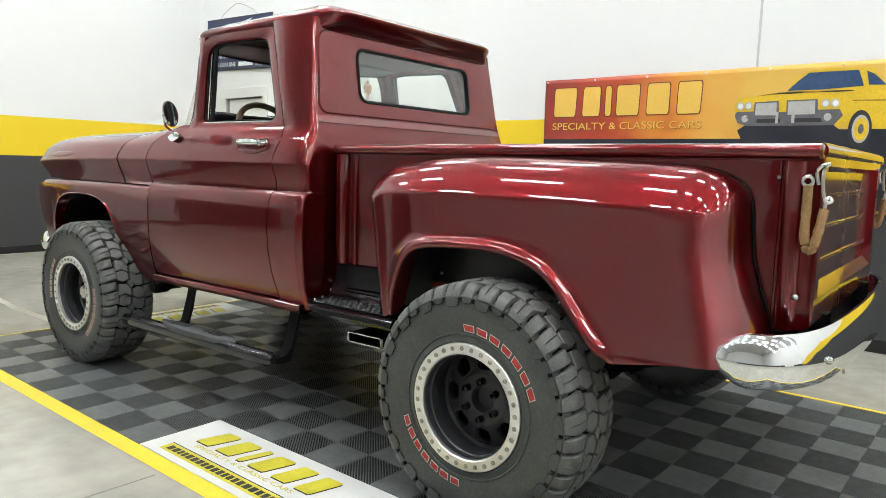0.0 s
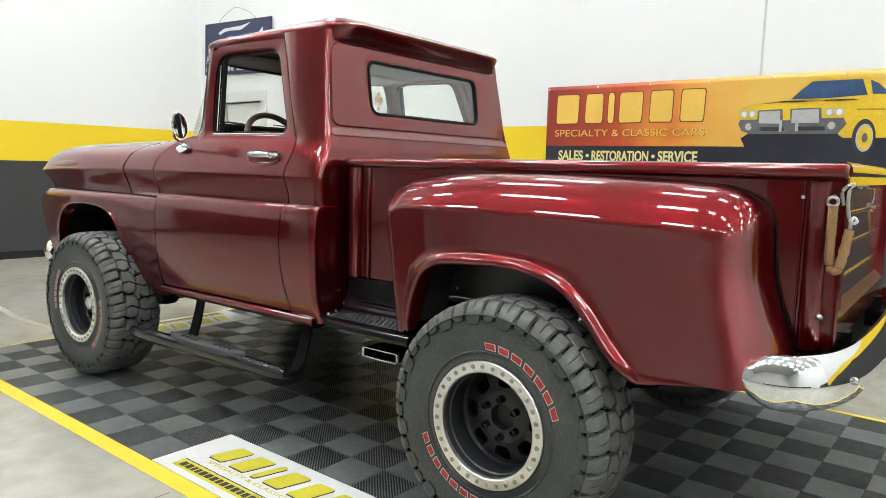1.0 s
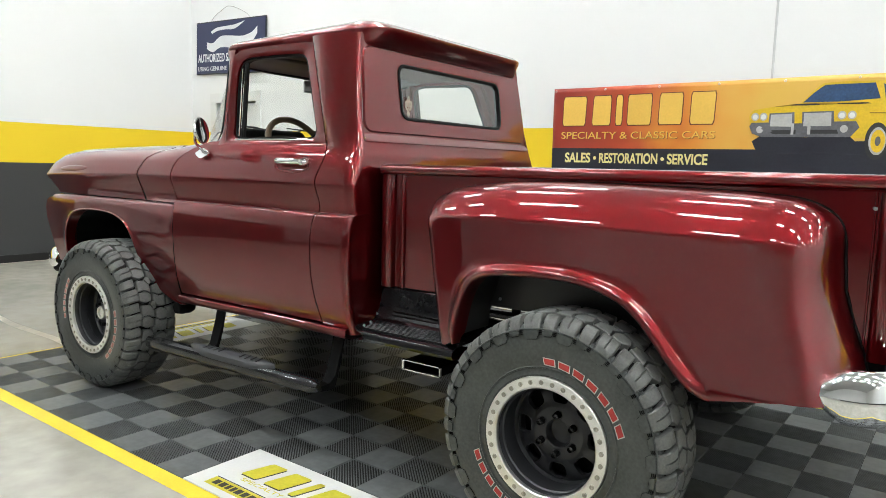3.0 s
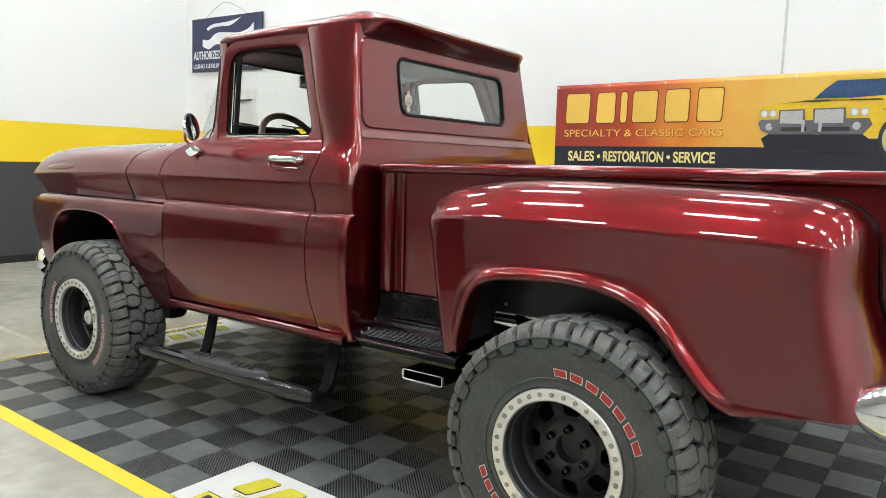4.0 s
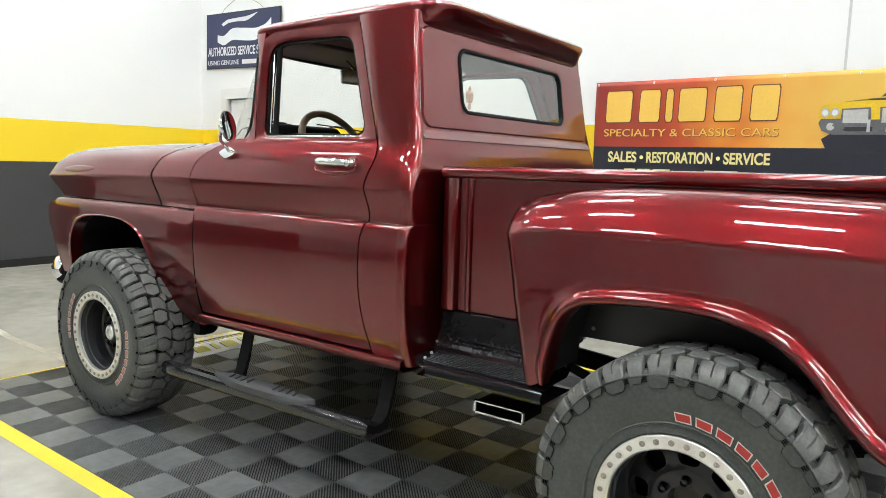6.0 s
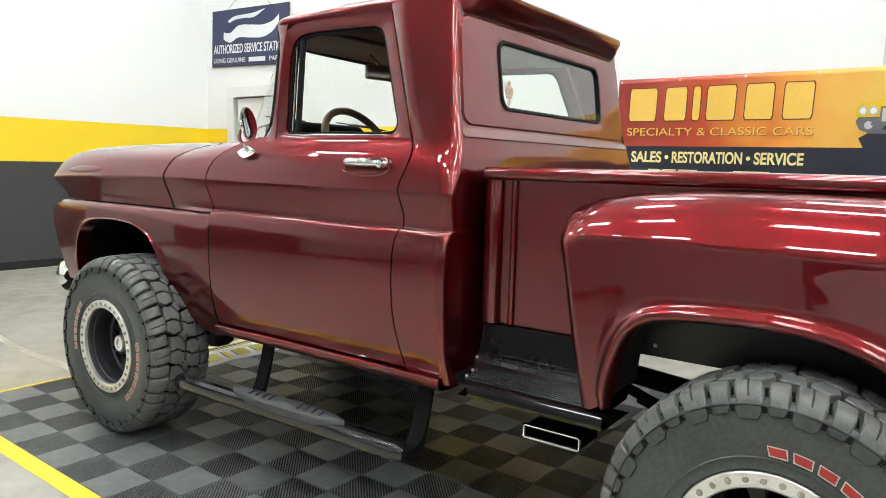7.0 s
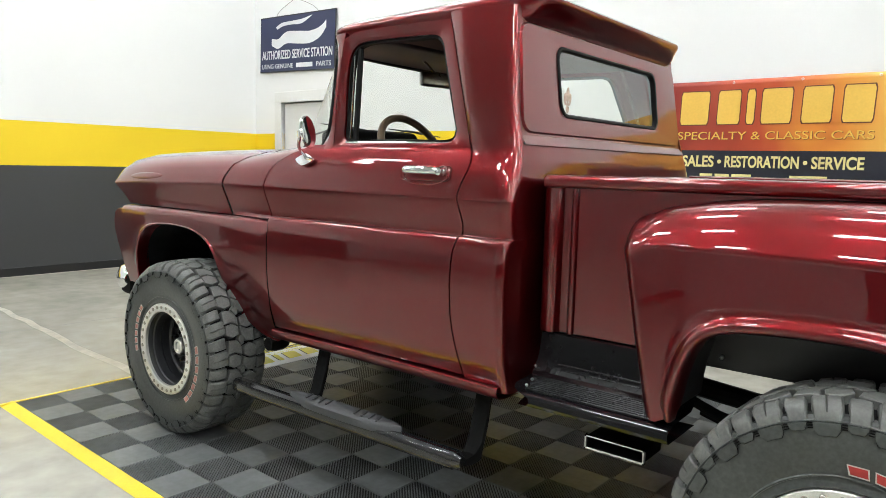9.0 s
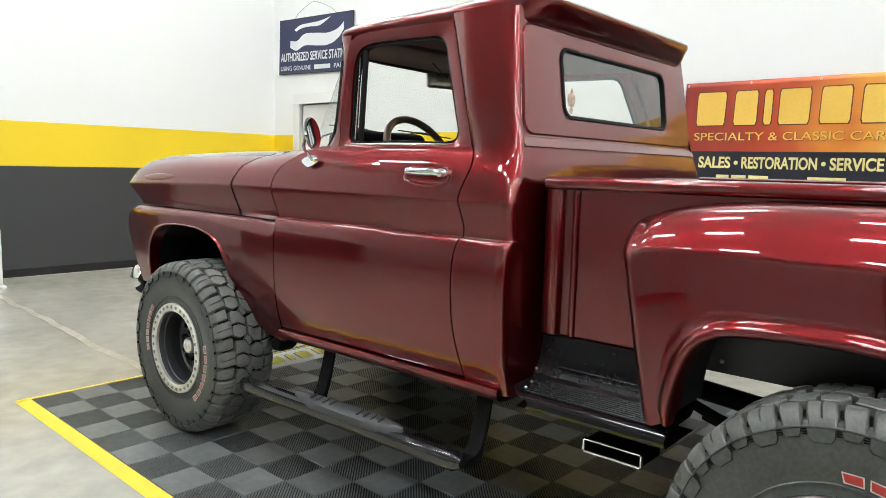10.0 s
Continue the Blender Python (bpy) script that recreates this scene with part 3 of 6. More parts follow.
# Rocker strip below the doors
for s in (-1, 1):
    bm = bmesh.new()
    rows = []
    for z, w in ((0.552, 0.70), (0.553, 0.780), (0.556, 0.812), (0.563, 0.828), (0.574, 0.835), (0.590, 0.838), (0.599, 0.837), (0.603, 0.832), (0.604, 0.79)):
        rows.append([(s * w, y, z + 0.004 * math.sin(math.pi * (y - 1.09) / 1.24)) for y in (1.09, 1.14, 1.28, 1.5, 1.8, 2.1, 2.33)])
    skin(bm, rows)
    part("rocker_panel", bm, PAINT, truck)

# Cab shell: rear corners and back, in level loops from one door seam round to the other
BACK = [(0.55, 1.065), (1.30, 1.072), (1.44, 1.082), (1.455, 1.092), (1.475, 1.108), (1.50, 1.114), (1.92, 1.168)]


def back_y(z):
    return curve_at(BACK, z)


def corner_loop(z, s, x_end, n=8):
    w = side_w(z) if z <= 1.445 else green_w(z)
    h = 0.075 * max(0.0, min(1.0, (z - 1.29) / 0.11))
    yb = soft_at(BACK, z, h) if h else back_y(z)
    ys = (curve_at(DOOR_REAR, z) if z <= 1.445 else curve_at([(1.445, 1.291), (1.53, 1.318), (1.66, 1.360), (1.77, 1.397), (1.865, 1.430), (1.93, 1.452)], z)) - 0.003
    r = curve_at([(0.55, 0.035), (1.05, 0.04), (1.13, 0.045), (1.25, 0.05), (1.36, 0.058), (1.45, 0.052), (1.50, 0.050), (1.92, 0.044)], z)
    wb = sum(hull_w(z + h * k / 6) for k in range(-6, 7)) / 13 + soft_at([(1.40, 0.0), (1.50, 0.014), (1.92, 0.018)], z, 0.05)
    ry = soft_at([(1.26, 0.050), (1.46, 0.13), (1.60, 0.19), (1.92, 0.21)], z, 0.06) if z > 1.25 else r
    pts = [(s * (w - 0.02), ys, z), (s * w, ys, z), (s * (w * 0.4 + wb * 0.6), (ys * 2 + yb + ry) / 3, z)]
    for k in range(n + 1):
        a = radians(90 * k / n)
        ex = 1.0 - 0.05 * max(0.0, min(1.0, (z - 1.34) / 0.12))
        pts.append((s * (wb - r + r * math.cos(a) ** ex), yb + ry - ry * math.sin(a) ** ex, z))
    xe = x_end
    x0 = wb - r
    for k in (1, 2):
        pts.append((s * (x0 + (xe - x0) * k / 2), yb, z))
    return pts


ZL = levels(0.575, 1.445)
bm = bmesh.new()
for s in (-1, 1):
    rows = [[(x, y, z) for x, y, z in corner_loop(z, s, 0.0)] for z in ZL]
    skin(bm, rows)
BW, B_LO, B_HI = 0.718, 1.478, 1.885


def emboss(z):
    return 1 - (z - 1.478) * 0.125


for s in (-1, 1):
    rows = [corner_loop(z, s, BW * emboss(z)) for z in (1.445, 1.452, 1.46, 1.468, B_LO, 1.49, 1.505, 1.53, 1.565, 1.6, 1.67, 1.74, 1.80, B_HI, 1.90, 1.93)]
    skin(bm, rows)
for lo, hi in ((1.445, B_LO), (B_HI, 1.93)):
    skin(bm, [[((-BW + BW * k / 4) * emboss(z), back_y(z), z) for k in range(9)] for z in (lo, hi)])
part("cab_shell", bm, PAINT, truck, angle=32)


def ring_on_back(hw, lo, hi, r, proud, n=6):
    c = (lo + hi) / 2
    return [(x * (emboss(c + z) if hw > 0.6 else 1), back_y(c + z) - proud, c + z) for x, z in rounded_rect(hw, (hi - lo) / 2, r, n)]


bm = bmesh.new()
rect = []
for x, z in rounded_rect(BW, (B_HI - B_LO) / 2, 0.0005, 6):
    zz = z + (B_HI + B_LO) / 2
    rect.append((x * emboss(zz), back_y(zz), zz))
skin(bm, [rect, ring_on_back(0.713, 1.486, 1.878, 0.055, 0.0), ring_on_back(0.707, 1.492, 1.872, 0.052, 0.008), ring_on_back(0.47, 1.545, 1.83, 0.05, 0.008), ring_on_back(0.448, 1.556, 1.822, 0.05, 0.006), ring_on_back(0.446, 1.558, 1.82, 0.05, -0.03)], close_u=True)
part("cab_back_panel", bm, PAINT, truck, angle=30)
bm = bmesh.new()
skin(bm, [ring_on_back(0.449, 1.555, 1.823, 0.05, 0.008), ring_on_back(0.446, 1.558, 1.820, 0.05, 0.013), ring_on_back(0.438, 1.566, 1.812, 0.046, 0.012), ring_on_back(0.433, 1.571, 1.807, 0.044, 0.002), ring_on_back(0.433, 1.571, 1.807, 0.044, -0.02)], close_u=True)
rear_window = part("rear_window", bm, GASKET, truck, "rear window in a black rubber gasket")
bm = bmesh.new()
bm.faces.new([bm.verts.new(p) for p in ring_on_back(0.436, 1.568, 1.810, 0.044, 0.0)])
pane = part("glass", bm, REAR_GLASS, rear_window)
pane.visible_shadow = False
# small fleur-shaped sticker on the glass
bm = bmesh.new()
for dx, dz, hw, hh in ((0, 0.012, 0.012, 0.03), (-0.018, 0.0, 0.010, 0.02), (0.018, 0.0, 0.010, 0.02), (0, -0.022, 0.022, 0.006), (0, -0.042, 0.012, 0.014)):
    pts = [(-0.385 + dx + hw * math.cos(a * math.pi / 6), back_y(1.625) - 0.004, 1.632 + dz + hh * math.sin(a * math.pi / 6)) for a in range(12)]
    prism(bm, pts, (0, -0.001, 0))
part("sticker", bm, DECAL, rear_window, "small pale bronze ornamental sticker", weld=0)

# Roof with its overhanging drip edge and rear visor
bm = bmesh.new()


def roof_ring(w_f, w_r, yf, yr, z_f, z_r, r, sweep=0.0):
    pts = []
    base = rounded_rect(1.0, 1.0, r, 7)
    for a, b in base:
        u = (b + 1) / 2
        y = yr + (yf - yr) * u
        w = w_r + (w_f - w_r) * u
        y += sweep * a ** 4 * max(0.0, 1 - 5 * u)
        pts.append((a * w, y, z_r + (z_f - z_r) * u))
    return pts


RR = [(0.60, 0.62, 2.05, 1.22, 1.885, 1.900, 0.16), (0.675, 0.70, 2.115, 1.172, 1.896, 1.868, 0.14), (0.680, 0.697, 2.125, 1.160, 1.899, 1.880, 0.14), (0.684, 0.692, 2.135, 1.135, 1.901, 1.890, 0.135, 0.02), (0.690, 0.684, 2.145, 1.092, 1.905, 1.904, 0.20, 0.045), (0.700, 0.683, 2.160, 1.077, 1.914, 1.922, 0.23, 0.05), (0.702, 0.683, 2.160, 1.059, 1.922, 1.948, 0.24, 0.05), (0.697, 0.680, 2.150, 1.058, 1.932, 1.961, 0.24, 0.05), (0.675, 0.664, 2.115, 1.085, 1.948, 1.976, 0.24, 0.035),
      (0.62, 0.64, 2.03, 1.14, 1.960, 1.992, 0.2), (0.45, 0.48, 1.88, 1.28, 1.975, 2.003, 0.3), (0.2, 0.2, 1.7, 1.45, 1.985, 2.008, 0.4)]
vs = skin(bm, [roof_ring(*r) for r in RR], close_u=True)
bm.faces.new(vs[-1])
bm.faces.new(vs[0][::-1])
part("roof", bm, PAINT, truck, angle=50)
bm = bmesh.new()
rr = [roof_ring(*r) for r in ((0.61, 0.63, 2.0, 1.20, 1.875, 1.872, 0.16), (0.45, 0.47, 1.9, 1.3, 1.882, 1.885, 0.2), (0.1, 0.1, 1.7, 1.5, 1.884, 1.888, 0.3))]
vs = skin(bm, rr, close_u=True)
bm.faces.new(vs[-1])
part("headliner", bm, HEADLINER, truck, "brown padded headliner")

# Windscreen pillars, wrap-round glass and gasket
for s in (-1, 1):
    bm = bmesh.new()
    rows = []
    for z, a, b in ((1.42, 2.004, 2.115), (1.445, 2.005, 2.086), (1.475, 2.006, 2.066), (1.51, 2.008, 2.054), (1.55, 2.010, 2.048), (1.62, 2.012, 2.045), (1.70, 2.012, 2.046), (1.787, 2.012, 2.052), (1.86, 2.010, 2.070), (1.905, 2.005, 2.09)):
        w = green_w(z)
        rows.append([(s * (w - 0.05), a, z), (s * w, a, z), (s * w, (a + b) / 2, z), (s * (w - 0.012), b - 0.008, z), (s * (w - 0.035), b, z), (s * (w - 0.07), b - 0.01, z)])
    skin(bm, rows)
    part("windscreen_pillar", bm, PAINT, truck, angle=40)
SCREEN = []
for z, y0, yc, w in ((1.410, 2.150, 2.56, 0.715), (1.442, 2.112, 2.54, 0.722), (1.475, 2.086, 2.52, 0.724), (1.51, 2.072, 2.50, 0.724), (1.55, 2.064, 2.47, 0.722), (1.62, 2.060, 2.42, 0.716), (1.70, 2.060, 2.36, 0.706), (1.80, 2.066, 2.28, 0.690), (1.89, 2.09, 2.20, 0.668)):
    row = []
    for k in range(33):
        a = math.sin(math.pi / 2 * (-1 + k / 16))
        row.append((a * w, y0 + (yc - y0) * (1 - abs(a) ** 5.5), z))
    SCREEN.append(row)
bm = bmesh.new()
skin(bm, SCREEN)
ws = part("windscreen", bm, GLASS, truck, "curved clear windscreen")
ws.visible_shadow = False
bm = bmesh.new()
skin(bm, [[(x * 0.985, y - 0.05, 1.845 + 0.01 * abs(x) / 0.66) for x, y, z in SCREEN[-2]], [(x * 0.985, y - 0.06, 1.862) for x, y, z in SCREEN[-2]], [(x * 0.985, 1.6 + (y - 1.6) * 0.8, 1.872) for x, y, z in SCREEN[-1]], [(x * 0.985, 1.90, 1.878) for x, y, z in SCREEN[-1]], [(x * 0.97, 1.85, 1.892) for x, y, z in SCREEN[-1]]])
thicken(part('header', bm, BLACK_SATIN, truck, 'black padded windscreen header'), 0.008)
bm = bmesh.new()
edge = [r[0] for r in SCREEN] + SCREEN[-1][1:] + [r[-1] for r in SCREEN[::-1]][1:] + SCREEN[0][::-1][1:-1]
tube(bm, edge + [edge[0]], 0.013, 8, caps=False)
part("windscreen_gasket", bm, GASKET, ws, "black rubber gasket")
for s in (-1, 1):
    bm = bmesh.new()
    o = 0.0 if s > 0 else -0.48
    tube(bm, [(o + 0.02, 2.575, 1.432), (o + 0.06, 2.545, 1.50), (o + 0.20, 2.495, 1.552), (o + 0.30, 2.478, 1.546)], [0.006, 0.005, 0.005, 0.004], 6)
    tube(bm, [(o + 0.07, 2.505, 1.556), (o + 0.26, 2.487, 1.545), (o + 0.46, 2.463, 1.528)], [0.003, 0.006, 0.003], 6)
    part("wiper", bm, BLACK_SATIN, truck, "black wiper arm and blade")

# Cowl sides and top, hood
HOOD_SEC = [(0.8140, 1.106), (0.8158, 1.135), (0.8226, 1.18), (0.8292, 1.22), (0.8335, 1.248), (0.830, 1.262), (0.8195, 1.30), (0.800, 1.345), (0.755, 1.382), (0.68, 1.405), (0.55, 1.420), (0.38, 1.430), (0.19, 1.436), (0.0, 1.438)]
NOSE = [3.69, 3.718, 3.775, 3.845, 3.880, 3.884, 3.884, 3.880, 3.872, 3.862, 3.85, 3.85, 3.85, 3.85]
fine = []
for (w0, z0), (w1, z1), n0, n1 in zip(HOOD_SEC, HOOD_SEC[1:], NOSE, NOSE[1:]):
    fine += [(w0, z0, n0), ((w0 + w1) / 2, (z0 + z1) / 2, (n0 + n1) / 2)]
fine.append((*HOOD_SEC[-1], NOSE[-1]))
HOOD_SEC, NOSE = [(w, z) for w, z, n in fine], [n for w, z, n in fine]
def hood_rear(w, z):
    """The y of the hood's rear edge, which sweeps back over the shoulder."""
    return 2.56 + 0.075 * (1 - (abs(w) / 0.75) ** 2) if z > 1.40 and abs(w) < 0.75 else curve_at(HOOD_REAR, z)


# One panel from the door seams and the foot of the windscreen to the hood gap
def cowl_rear(i, z):
    if i <= 18:
        z = z if i <= 14 else (1.372, 1.398, 1.420, 1.434)[i - 15]
        return side_w(z), curve_at(DOOR_FRONT, z) + 0.003, z
    w = (0.745, 0.70, 0.62, 0.50, 0.38, 0.25, 0.12, 0.0)[i - 19]
    a = w / 0.755
    return w, 2.10 + 0.40 * (1 - a ** 3.2), 1.431 + 0.007 * (1 - a * a) + 0.006 * a ** 8


half = []
for i, (w, z) in enumerate(HOOD_SEC):
    rw, ry, rz = cowl_rear(i, z)
    fw, fy, fz = w, hood_rear(w, z) - 0.009, z
    line = [(rw + (fw - rw) * k / 8, ry + (fy - ry) * k / 8, rz + (fz - rz) * k / 8) for k in range(9)]
    half.append([(rw - 0.015, ry, rz - (0.0 if i < 16 else 0.012))] + line + [(fw - 0.015 if i < 19 else fw, fy, fz - (0.0 if i < 14 else 0.014))])
bm = bmesh.new()
skin(bm, [[(-x, y, z) for x, y, z in row] for row in half] + half[::-1][1:])
cowl = part("cowl", bm, PAINT, truck, angle=28)
# Black tube behind the seam, added so the hood gap reads as shaded
for s in (-1, 1):
    bm = bmesh.new()
    tube(bm, [(s * (w - 0.009), hood_rear(w, z) - 0.002, z - (0.0 if i < 14 else 0.008)) for i, (w, z) in enumerate(HOOD_SEC[:26])], 0.006, 6)
    part("hood_gap_shade", bm, GASKET, cowl, "black strip added as shade in the hood gap")

bm = bmesh.new()
sec = [(-w, z, n) for (w, z), n in zip(HOOD_SEC, NOSE)] + [(w, z, n) for (w, z), n in list(zip(HOOD_SEC, NOSE))[::-1][1:]]


def hood_point(y, w, z):
    """The hood's skin drops and narrows towards its rounded nose."""
    f = max(0.0, (y - 3.05) / 0.84)
    zz = z
    if z > 1.25:
        zz = 1.25 + (z - 1.25) * max(0.36, max(0.0, 1 - f ** 8) ** 0.42)
    zz -= 0.034 * min(1.0, max(0.0, (z - 1.108) / 0.14)) * max(0.0, (y - 2.7) / 1.18) ** 1.4
    return w * (1 - 0.075 * max(0, (y - 3.2) / 0.69) ** 2), y, zz


rows = []
for t in range(27):
    u = t / 26
    u = u if u < 0.6 else 0.6 + 0.4 * math.sin((u - 0.6) / 0.4 * math.pi / 2)
    row = []
    for w, z, n in sec:
        y0 = hood_rear(w, z) + 0.0045
        row.append(hood_point(y0 + (n - y0) * u, w, z))
    rows.append(row)
vs = skin(bm, rows)
bm.faces.new(vs[-1])
hood = part("hood", bm, PAINT, truck, angle=50)
# long oval spears pressed out of the hood sides
for s in (-1, 1):
    bm = bmesh.new()
    rows = []
    for g, d in ((1.0, -0.001), (0.93, 0.0002), (0.8, 0.0011), (0.6, 0.0019), (0.35, 0.0025), (0.1, 0.0027)):
        ring = []
        for k in range(40):
            a = 2 * math.pi * k / 40
            z = 1.284 + 0.019 * g * math.sin(a)
            w, y, zz = hood_point(3.45 + 0.20 * g * math.cos(a), curve_at([(z_, w_) for w_, z_ in HOOD_SEC], z), z)
            ring.append((s * (w + d), y, zz + d * 0.3))
        rows.append(ring)
    vs = skin(bm, rows, close_u=True)
    bm.faces.new(vs[-1])
    part("hood_spear", bm, PAINT, hood, angle=60)

# Front fenders with their wheel arches
ARCH_F = smooth_line([(2.335, 0.540, 0), (2.43, 0.548, 0), (2.558, 0.634, 0), (2.66, 0.760, 0), (2.735, 0.890, 0), (2.80, 0.965, 0), (2.923, 1.010, 0), (3.05, 1.022, 0), (3.182, 1.022, 0), (3.31, 1.008, 0), (3.40, 0.970, 0), (3.46, 0.900, 0), (3.487, 0.80, 0), (3.497, 0.663, 0)], 3)
BOUND_F = [(2.338, 0.545), (2.338, 0.62), (2.338, 0.78), (2.338, 0.94), (2.338, 1.04), (2.338, 1.085), (2.55, 1.085), (2.80, 1.085), (3.05, 1.085), (3.3, 1.084), (3.5, 1.083), (3.68, 1.078), (3.775, 1.068), (3.81, 1.035), (3.80, 0.96), (3.745, 0.86), (3.70, 0.78), (3.655, 0.66)]


def fender_w(y, z):
    return side_w(min(z, 1.088)) - 0.045 * max(0.0, (y - 3.3) / 0.53) ** 2


NF = 46
arch = [(p.x, p.y) for p in resample(ARCH_F, NF)]
bnd = [(p.x, p.y) for p in resample([(a, b, 0) for a, b in BOUND_F], NF)]
for s in (-1, 1):
    bm = bmesh.new()
    rows = []
    for f in (0.0, 0.25, 0.5, 0.75, 0.90):
        rows.append([(s * fender_w(b[0] + (a[0] - b[0]) * f, b[1] + (a[1] - b[1]) * f), b[0] + (a[0] - b[0]) * f, b[1] + (a[1] - b[1]) * f) for a, b in zip(arch, bnd)])
    for f, dw in ((0.96, 0.008), (1.0, 0.006), (1.0, -0.012), (1.0, -0.06)):
        rows.append([(s * (fender_w(a[0], a[1]) + dw), b[0] + (a[0] - b[0]) * f, b[1] + (a[1] - b[1]) * f) for a, b in zip(arch, bnd)])
    skin(bm, rows)
    # top shelf turning in under the hood, and the rounded front
    tops = [(y, z) for y, z in bnd if z > 1.05 and y < 3.72]
    skin(bm, [[(s * (fender_w(y, z) - a), y, z + b) for y, z in tops] for a, b in ((0, 0), (0.006, 0.009), (0.018, 0.016), (0.05, 0.017), (0.12, 0.008))])
    fr = [(y, z) for y, z in bnd if y >= 3.64 and z <= 1.08]
    skin(bm, [[(s * (fender_w(y, z) - a), y + c, z) for y, z in fr] for a, c in ((0, 0), (0.02, 0.022), (0.06, 0.035), (0.14, 0.035))])
    part("front_fender", bm, PAINT, truck, angle=30)
    # dark inner well
    bm = bmesh.new()
    skin(bm, [[(s * x, a[0], a[1] + 0.0) for a in arch] for x in (0.80, 0.60, 0.42)])
    skin(bm, [[(s * 0.42, 2.3, z), (s * 0.42, 3.75, z)] for z in (0.62, 1.09)])
    part("wheel_well", bm, UNDER, truck, "black inner wheel well")
bm = bmesh.new()
block(bm, (-0.70, 3.62, 0.62), (0.70, 3.80, 1.10), 0.03)
part("grille_panel", bm, BLACK_SATIN, truck)
bm = bmesh.new()
skin(bm, [[(-0.775, 2.36, 1.104), (-0.765, 3.66, 1.104), (-0.70, 3.80, 1.104)], [(0.775, 2.36, 1.104), (0.765, 3.66, 1.104), (0.70, 3.80, 1.104)]])
part("engine_bay_cover", bm, UNDER, truck)

# Front bumper, chrome, curled round the corners
def bumper(name, path, sec, parent, label):
    path = resample(path, 72)
    for _ in range(12):
        path = [path[0]] + [(a + 2 * b + c) / 4 for a, b, c in zip(path, path[1:], path[2:])] + [path[-1]]
    bm = bmesh.new()
    rows = []
    for i, p in enumerate(path):
        d = (path[min(i + 1, len(path) - 1)] - path[max(i - 1, 0)]).normalized()
        n = Vector((d.y, -d.x, 0))
        g = min(i, len(path) - 1 - i)
        g = math.sqrt(max(0.22, 1 - (1 - g / 3) ** 2)) if g < 3 else 1.0
        rows.append([p + n * o * (0.5 + 0.5 * g) + Vector((0, 0, z * g)) for o, z in sec])
    vs = skin(bm, rows, close_u=True)
    bm.faces.new(vs[0])
    bm.faces.new(vs[-1][::-1])
    return part(name, bm, CHROME, parent, label, angle=40)


BSEC = [(-0.014, -0.080), (-0.004, -0.087), (0.010, -0.0855), (0.022, -0.079), (0.031, -0.069), (0.0365, -0.055), (0.0398, -0.036), (0.0416, -0.012), (0.0425, -0.002), (0.041, 0.006), (0.035, 0.030), (0.026, 0.060), (0.014, 0.080), (-0.002, 0.087), (-0.014, 0.082), (-0.016, 0.0)]
fpath = smooth_line([(0.86, 3.70, 0.665), (0.87, 3.78, 0.665), (0.83, 3.86, 0.665), (0.70, 3.91, 0.665), (0.35, 3.945, 0.665), (0, 3.95, 0.665), (-0.35, 3.945, 0.665), (-0.66, 3.905, 0.665), (-0.755, 3.855, 0.665), (-0.787, 3.80, 0.665), (-0.792, 3.74, 0.665), (-0.790, 3.70, 0.665)], 4)
bumper("front_bumper", fpath, [(o, z * 0.78) for o, z in BSEC], truck, "chrome front bumper")
for s in (-1, 1):
    bm = bmesh.new()
    block(bm, (s * 0.45 - 0.04, 3.5, 0.60), (s * 0.45 + 0.04, 3.92, 0.70), 0.01)
    block(bm, (s * 0.70 - 0.10, 3.66, 0.57), (s * 0.70 + 0.08, 3.80, 0.72), 0.02)
    part("bumper_bracket", bm, UNDER, truck)

# ---- bed ----
BED_W, BED_F, BED_R, BED_LO, BED_HI = 0.655, 1.025, -0.955, 0.795, 1.305
for s in (-1, 1):
    bm = bmesh.new()
    block(bm, (s * (BED_W - 0.008), BED_R, BED_LO), (s * BED_W, BED_F, BED_HI), 0.002)
    side = part("bed_side", bm, PAINT, truck)
    bm = bmesh.new()
    prof = [(0.640, 1.300), (0.690, 1.300), (0.698, 1.306), (0.702, 1.318), (0.700, 1.332), (0.692, 1.341), (0.675, 1.345), (0.650, 1.344), (0.640, 1.338)]
    ys = [1.025] + [1.02 - 2.0 * k / 20 for k in range(21)] + [-0.985]
    rows = [[(s * (0.67 + (w - 0.67) * (0.8 if k in (0, len(ys) - 1) else 1)), y, 1.322 + (z - 1.322) * (0.75 if k in (0, len(ys) - 1) else 1) + 0.010 * (0.9 - y) / 1.9) for w, z in prof] for k, y in enumerate(ys)]
    vs = skin(bm, rows, close_u=True)
    bm.faces.new(vs[0])
    bm.faces.new(vs[-1][::-1])
    part("bed_rail", bm, PAINT, truck, "rolled top rail of the cargo bed", angle=40)
    # posts pressed into the side
    for y0, y1, pr in ((0.962, 1.032, 0.030), (0.905, 0.930, 0.012), (-0.868, -0.876, 0.005), (-0.882, -0.950, 0.034)):
        bm = bmesh.new()
        rows = []
        for z in (BED_LO, 0.82, 1.05, 1.28, 1.302):
            e = pr * (0.85 if z in (BED_LO, 1.302) else 1)
            m_ = (y0 + y1) / 2
            h = (y1 - y0) / 2
            rows.append([(s * BED_W, m_ - h * 1.0, z), (s * (BED_W + e * 0.75), m_ - h * 0.8, z), (s * (BED_W + e), m_ - h * 0.45, z), (s * (BED_W + e), m_ + h * 0.45, z), (s * (BED_W + e * 0.75), m_ + h * 0.8, z), (s * BED_W, m_ + h, z)])
        skin(bm, rows)
        part("stake_pocket", bm, PAINT, side, angle=50)
bm = bmesh.new()
